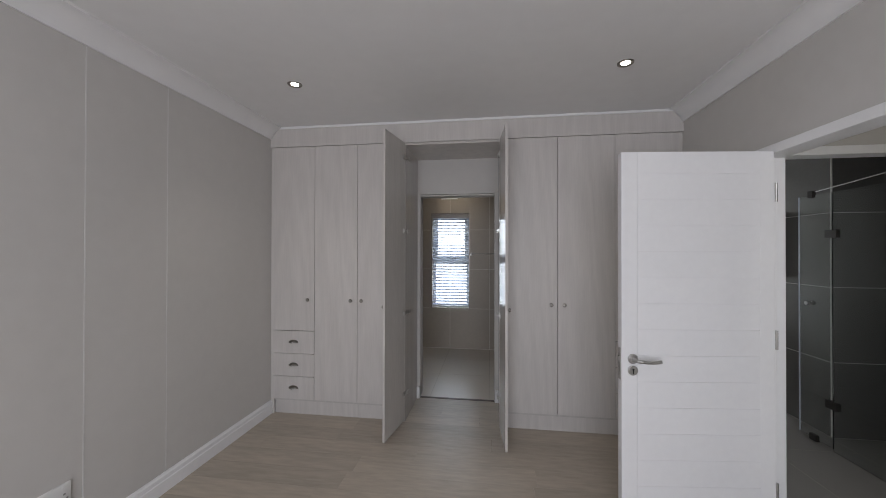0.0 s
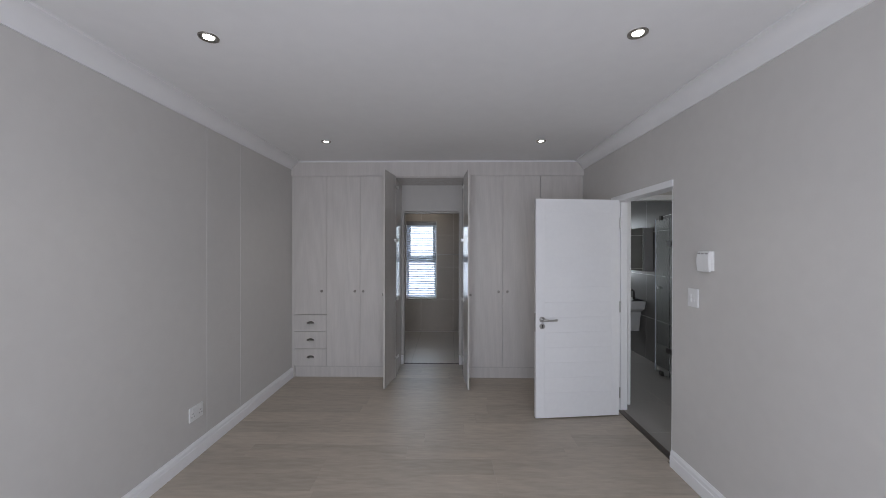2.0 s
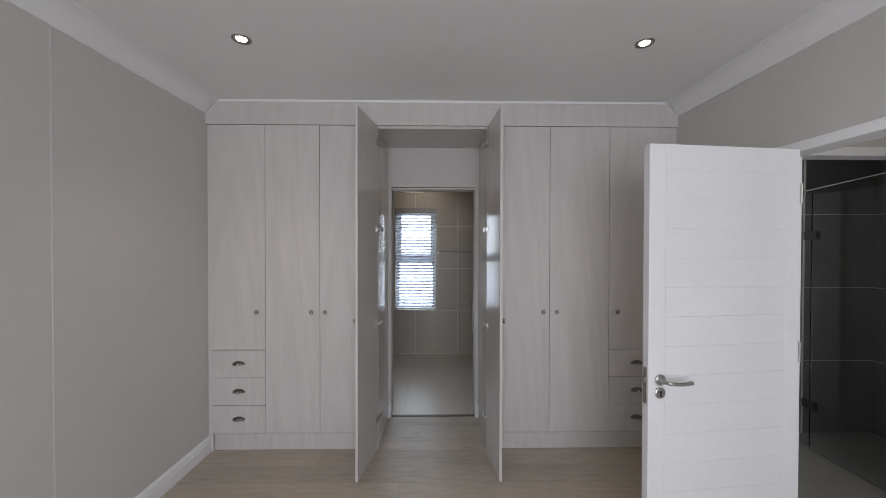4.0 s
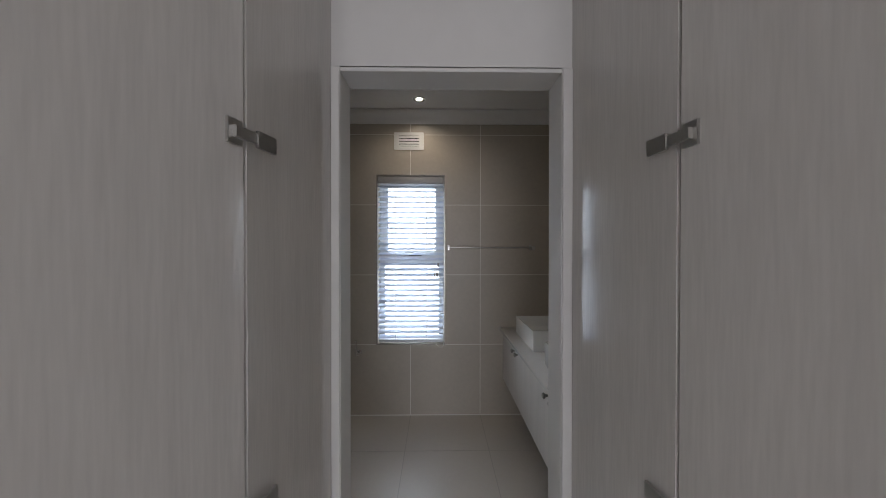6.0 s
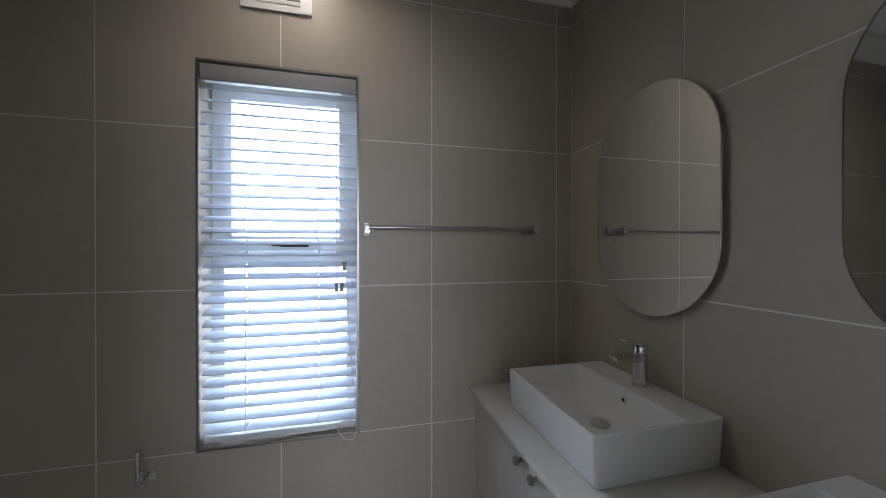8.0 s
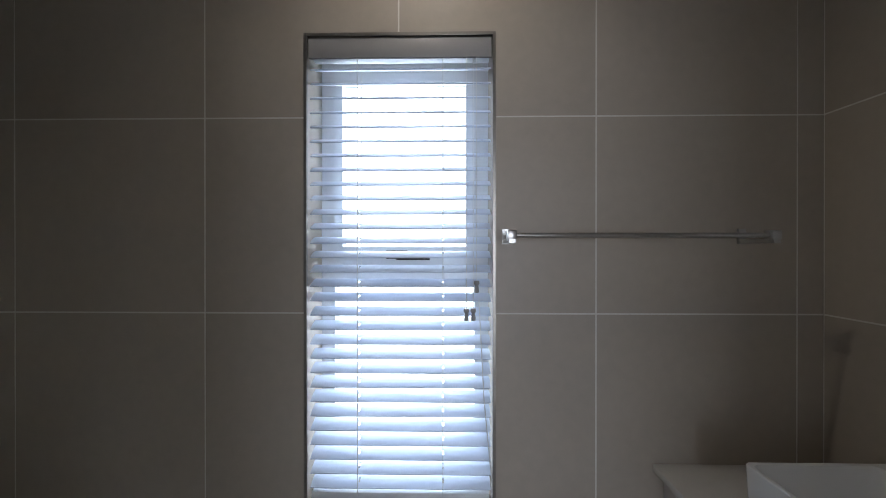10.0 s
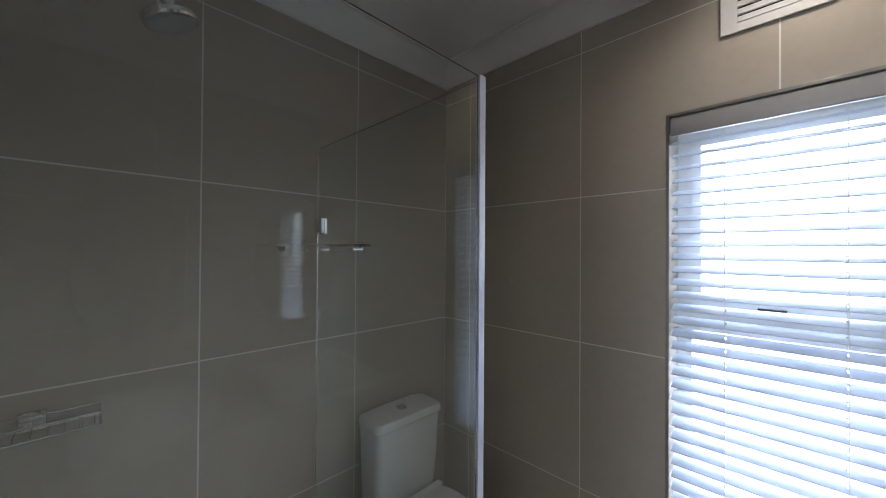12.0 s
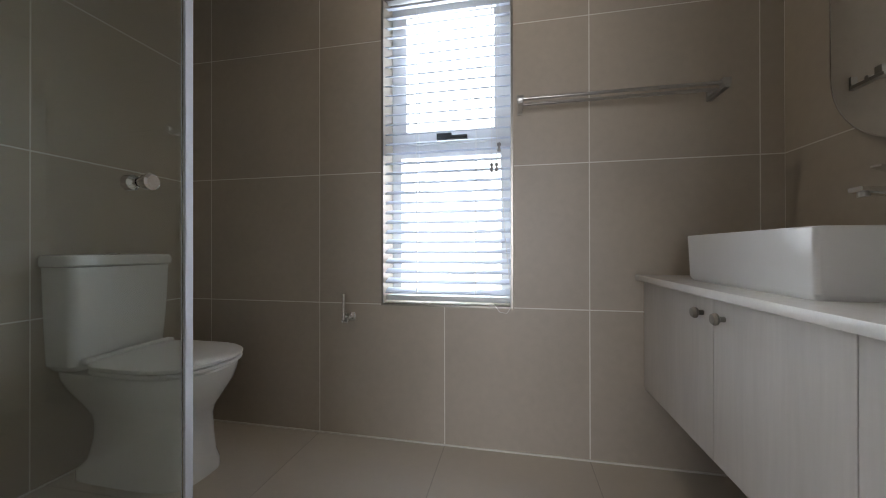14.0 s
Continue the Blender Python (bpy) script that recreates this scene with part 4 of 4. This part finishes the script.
for z in (0.35, 1.62):
    part("hinge", boxes((-0.016, 0.49, z - 0.03, -0.0045, 0.58, z + 0.03), (0.0045, 0.49, z - 0.03, 0.016, 0.58, z + 0.03)), DARK, s2, "dark metal glass hinge", False)
part("foot_clamp", B(-0.014, 0.66, 0.012, 0.014, 0.72, 0.06), DARK, s2)
part("stay_bar", rod(bmesh.new(), (0, 0.70, 1.95), (0.0, 0.004, 2.01), 0.005), CHROME, s2)
part("bar_clamp", B(-0.014, 0.685, 1.91, 0.014, 0.725, 1.965), DARK, s2)
for s in (-1, 1):
    part("knob", turned([(0, 0.004), (0.009, 0.004), (0.009, 0.012), (0.017, 0.018), (0.017, 0.032), (0, 0.034)], (0, 0.72, 1.08), (s, 0, 0), 16), CHROME, s2)

cab = thing("mirror_cabinet", "wall-hung mirrored bathroom cabinet on dark tiles", "cabinet", at=(3.915, -1.42, 1.25))
part("body", B(-0.12, -0.32, 0, 0, 0.32, 0.60, 0.002), GREY_PLASTIC, cab, "", False)
for a, b in ((-0.318, -0.002), (0.002, 0.318)):
    part("mirror_door", B(-0.138, a, 0, -0.121, b, 0.60, 0.002), MIRROR, cab, "", False)
wb = thing("pedestal_basin", "small white ceramic basin with a half pedestal", "basin", at=(3.915, -1.36, 0))
part("bowl", loft([[(x, y, z) for x, y in rrect(-d, -w, 0, w, 0.05)] for d, w, z in ((0.20, 0.12, 0.64), (0.34, 0.22, 0.70), (0.38, 0.25, 0.80), (0.38, 0.25, 0.82), (0.35, 0.22, 0.815), (0.28, 0.16, 0.74))]), CERAMIC, wb)
part("pedestal", loft([[(x, y, z) for x, y in rrect(-d, -w, 0, w, 0.04)] for d, w, z in ((0.14, 0.07, 0.36), (0.19, 0.10, 0.55), (0.21, 0.12, 0.66))]), CERAMIC, wb)
part("tap", sweep([(-0.06, 0, 0.81), (-0.06, 0, 0.93), (-0.08, 0, 0.95), (-0.17, 0, 0.93)], 0.012, 12), DARK, wb)


# ---- wall tiles, floor tiles and planks ----
J = 0.0025


def cut(rect, hole):
    """A rectangle less a hole, as rectangles."""
    u0, v0, u1, v1 = rect
    if hole is None:
        return [rect]
    a0, b0, a1, b1 = hole
    if a0 >= u1 or a1 <= u0 or b0 >= v1 or b1 <= v0:
        return [rect]
    out = []
    if a0 > u0:
        out.append((u0, v0, a0, v1))
    if a1 < u1:
        out.append((a1, v0, u1, v1))
    m0, m1 = max(u0, a0), min(u1, a1)
    if b0 > v0:
        out.append((m0, v0, m1, b0))
    if b1 < v1:
        out.append((m0, b1, m1, v1))
    return out


def lay(name, us, vs, place, mat, parent, hole=None):
    """Pieces between the joints us, vs; place(u0, v0, u1, v1) gives a box."""
    for u0, u1 in zip(us, us[1:]):
        for v0, v1 in zip(vs, vs[1:]):
            rs = cut((u0 + J, v0 + J, u1 - J, v1 - J), hole)
            rs = [r for r in rs if r[2] - r[0] > 0.004 and r[3] - r[1] > 0.004]
            if rs:
                part(name, boxes(*[place(*r) for r in rs]), mat, parent, "", False)


ZR = [0.0, 0.61, 1.21, 1.81, 2.41, 2.52]
lay("tile", [XL, -0.6, 0.0, 0.6, 1.2, 1.8, XB], ZR, lambda u0, v0, u1, v1: (u0, -0.004, v0, u1, 0.005, v1), TILE, wall_bath_window, (WX0 - 0.010, WZ0 - 0.010, WX1 + 0.010, WZ1 + 0.010))
lay("tile", [YN, -1.178, -0.582, -0.004], ZR, lambda u0, v0, u1, v1: (XL - 0.005, u0, v0, XL + 0.002, u1, v1), TILE, wall_bath_left)
lay("tile", [YN, -1.2, -0.6, -0.004], ZR, lambda u0, v0, u1, v1: (XB - 0.002, u0, v0, XB + 0.005, u1, v1), TILE, wall_bath_right)
lay("tile", [XL + 0.002, -0.2, 0.4, 1.0, 1.6, XB - 0.002], ZR, lambda u0, v0, u1, v1: (u0, YN - 0.004, v0, u1, YN + 0.002, v1), TILE, wall_bath_near, (BX0 - 0.02, -1, BX1 + 0.02, BZ + 0.02))
fb = bpy.data.objects["floor_bathroom"]
lay("tile", [XL + 0.002, 0.0, 0.6, 1.2, XB - 0.002], [YD + 0.02, -1.14, -0.54, -0.004], lambda u0, v0, u1, v1: (u0, v0, -0.006, u1, v1, 0.0), TILE_FLOOR, fb)
fh = bpy.data.objects["floor_hall"]
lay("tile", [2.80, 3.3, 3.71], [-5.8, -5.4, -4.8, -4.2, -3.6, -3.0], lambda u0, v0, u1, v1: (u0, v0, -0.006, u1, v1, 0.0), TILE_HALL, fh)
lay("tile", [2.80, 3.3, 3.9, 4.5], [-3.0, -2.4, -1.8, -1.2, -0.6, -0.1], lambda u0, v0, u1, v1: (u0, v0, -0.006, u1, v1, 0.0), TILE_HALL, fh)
Z2 = [0.0, 0.6, 1.2, 1.8, 2.4, 2.60]
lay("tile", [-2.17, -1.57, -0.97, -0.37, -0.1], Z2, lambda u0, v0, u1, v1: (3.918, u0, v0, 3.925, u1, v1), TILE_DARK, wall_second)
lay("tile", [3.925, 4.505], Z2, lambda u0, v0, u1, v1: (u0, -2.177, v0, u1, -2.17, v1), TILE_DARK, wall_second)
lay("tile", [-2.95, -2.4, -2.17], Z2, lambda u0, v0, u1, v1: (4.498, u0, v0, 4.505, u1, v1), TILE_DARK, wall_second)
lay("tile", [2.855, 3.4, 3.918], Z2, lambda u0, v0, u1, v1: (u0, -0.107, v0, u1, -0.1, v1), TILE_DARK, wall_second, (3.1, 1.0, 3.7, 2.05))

fbed = bpy.data.objects["floor_bedroom"]
rng = random.Random(4)
J = 0.0004
y = YB
while y < YD - 0.012:
    y1 = min(y + 0.181, YD - 0.010)
    xs = [XL]
    x = XL + rng.uniform(0.15, 1.2)
    while x < XR - 0.1:
        xs.append(x)
        x += 1.22
    xs.append(2.742 if -4.07 < y and y1 < -3.1 else XR)
    lay("plank", xs, [y, y1], lambda u0, v0, u1, v1: (u0, v0, -0.006, u1, v1, 0.0), PLANK, fbed)
    y = y1
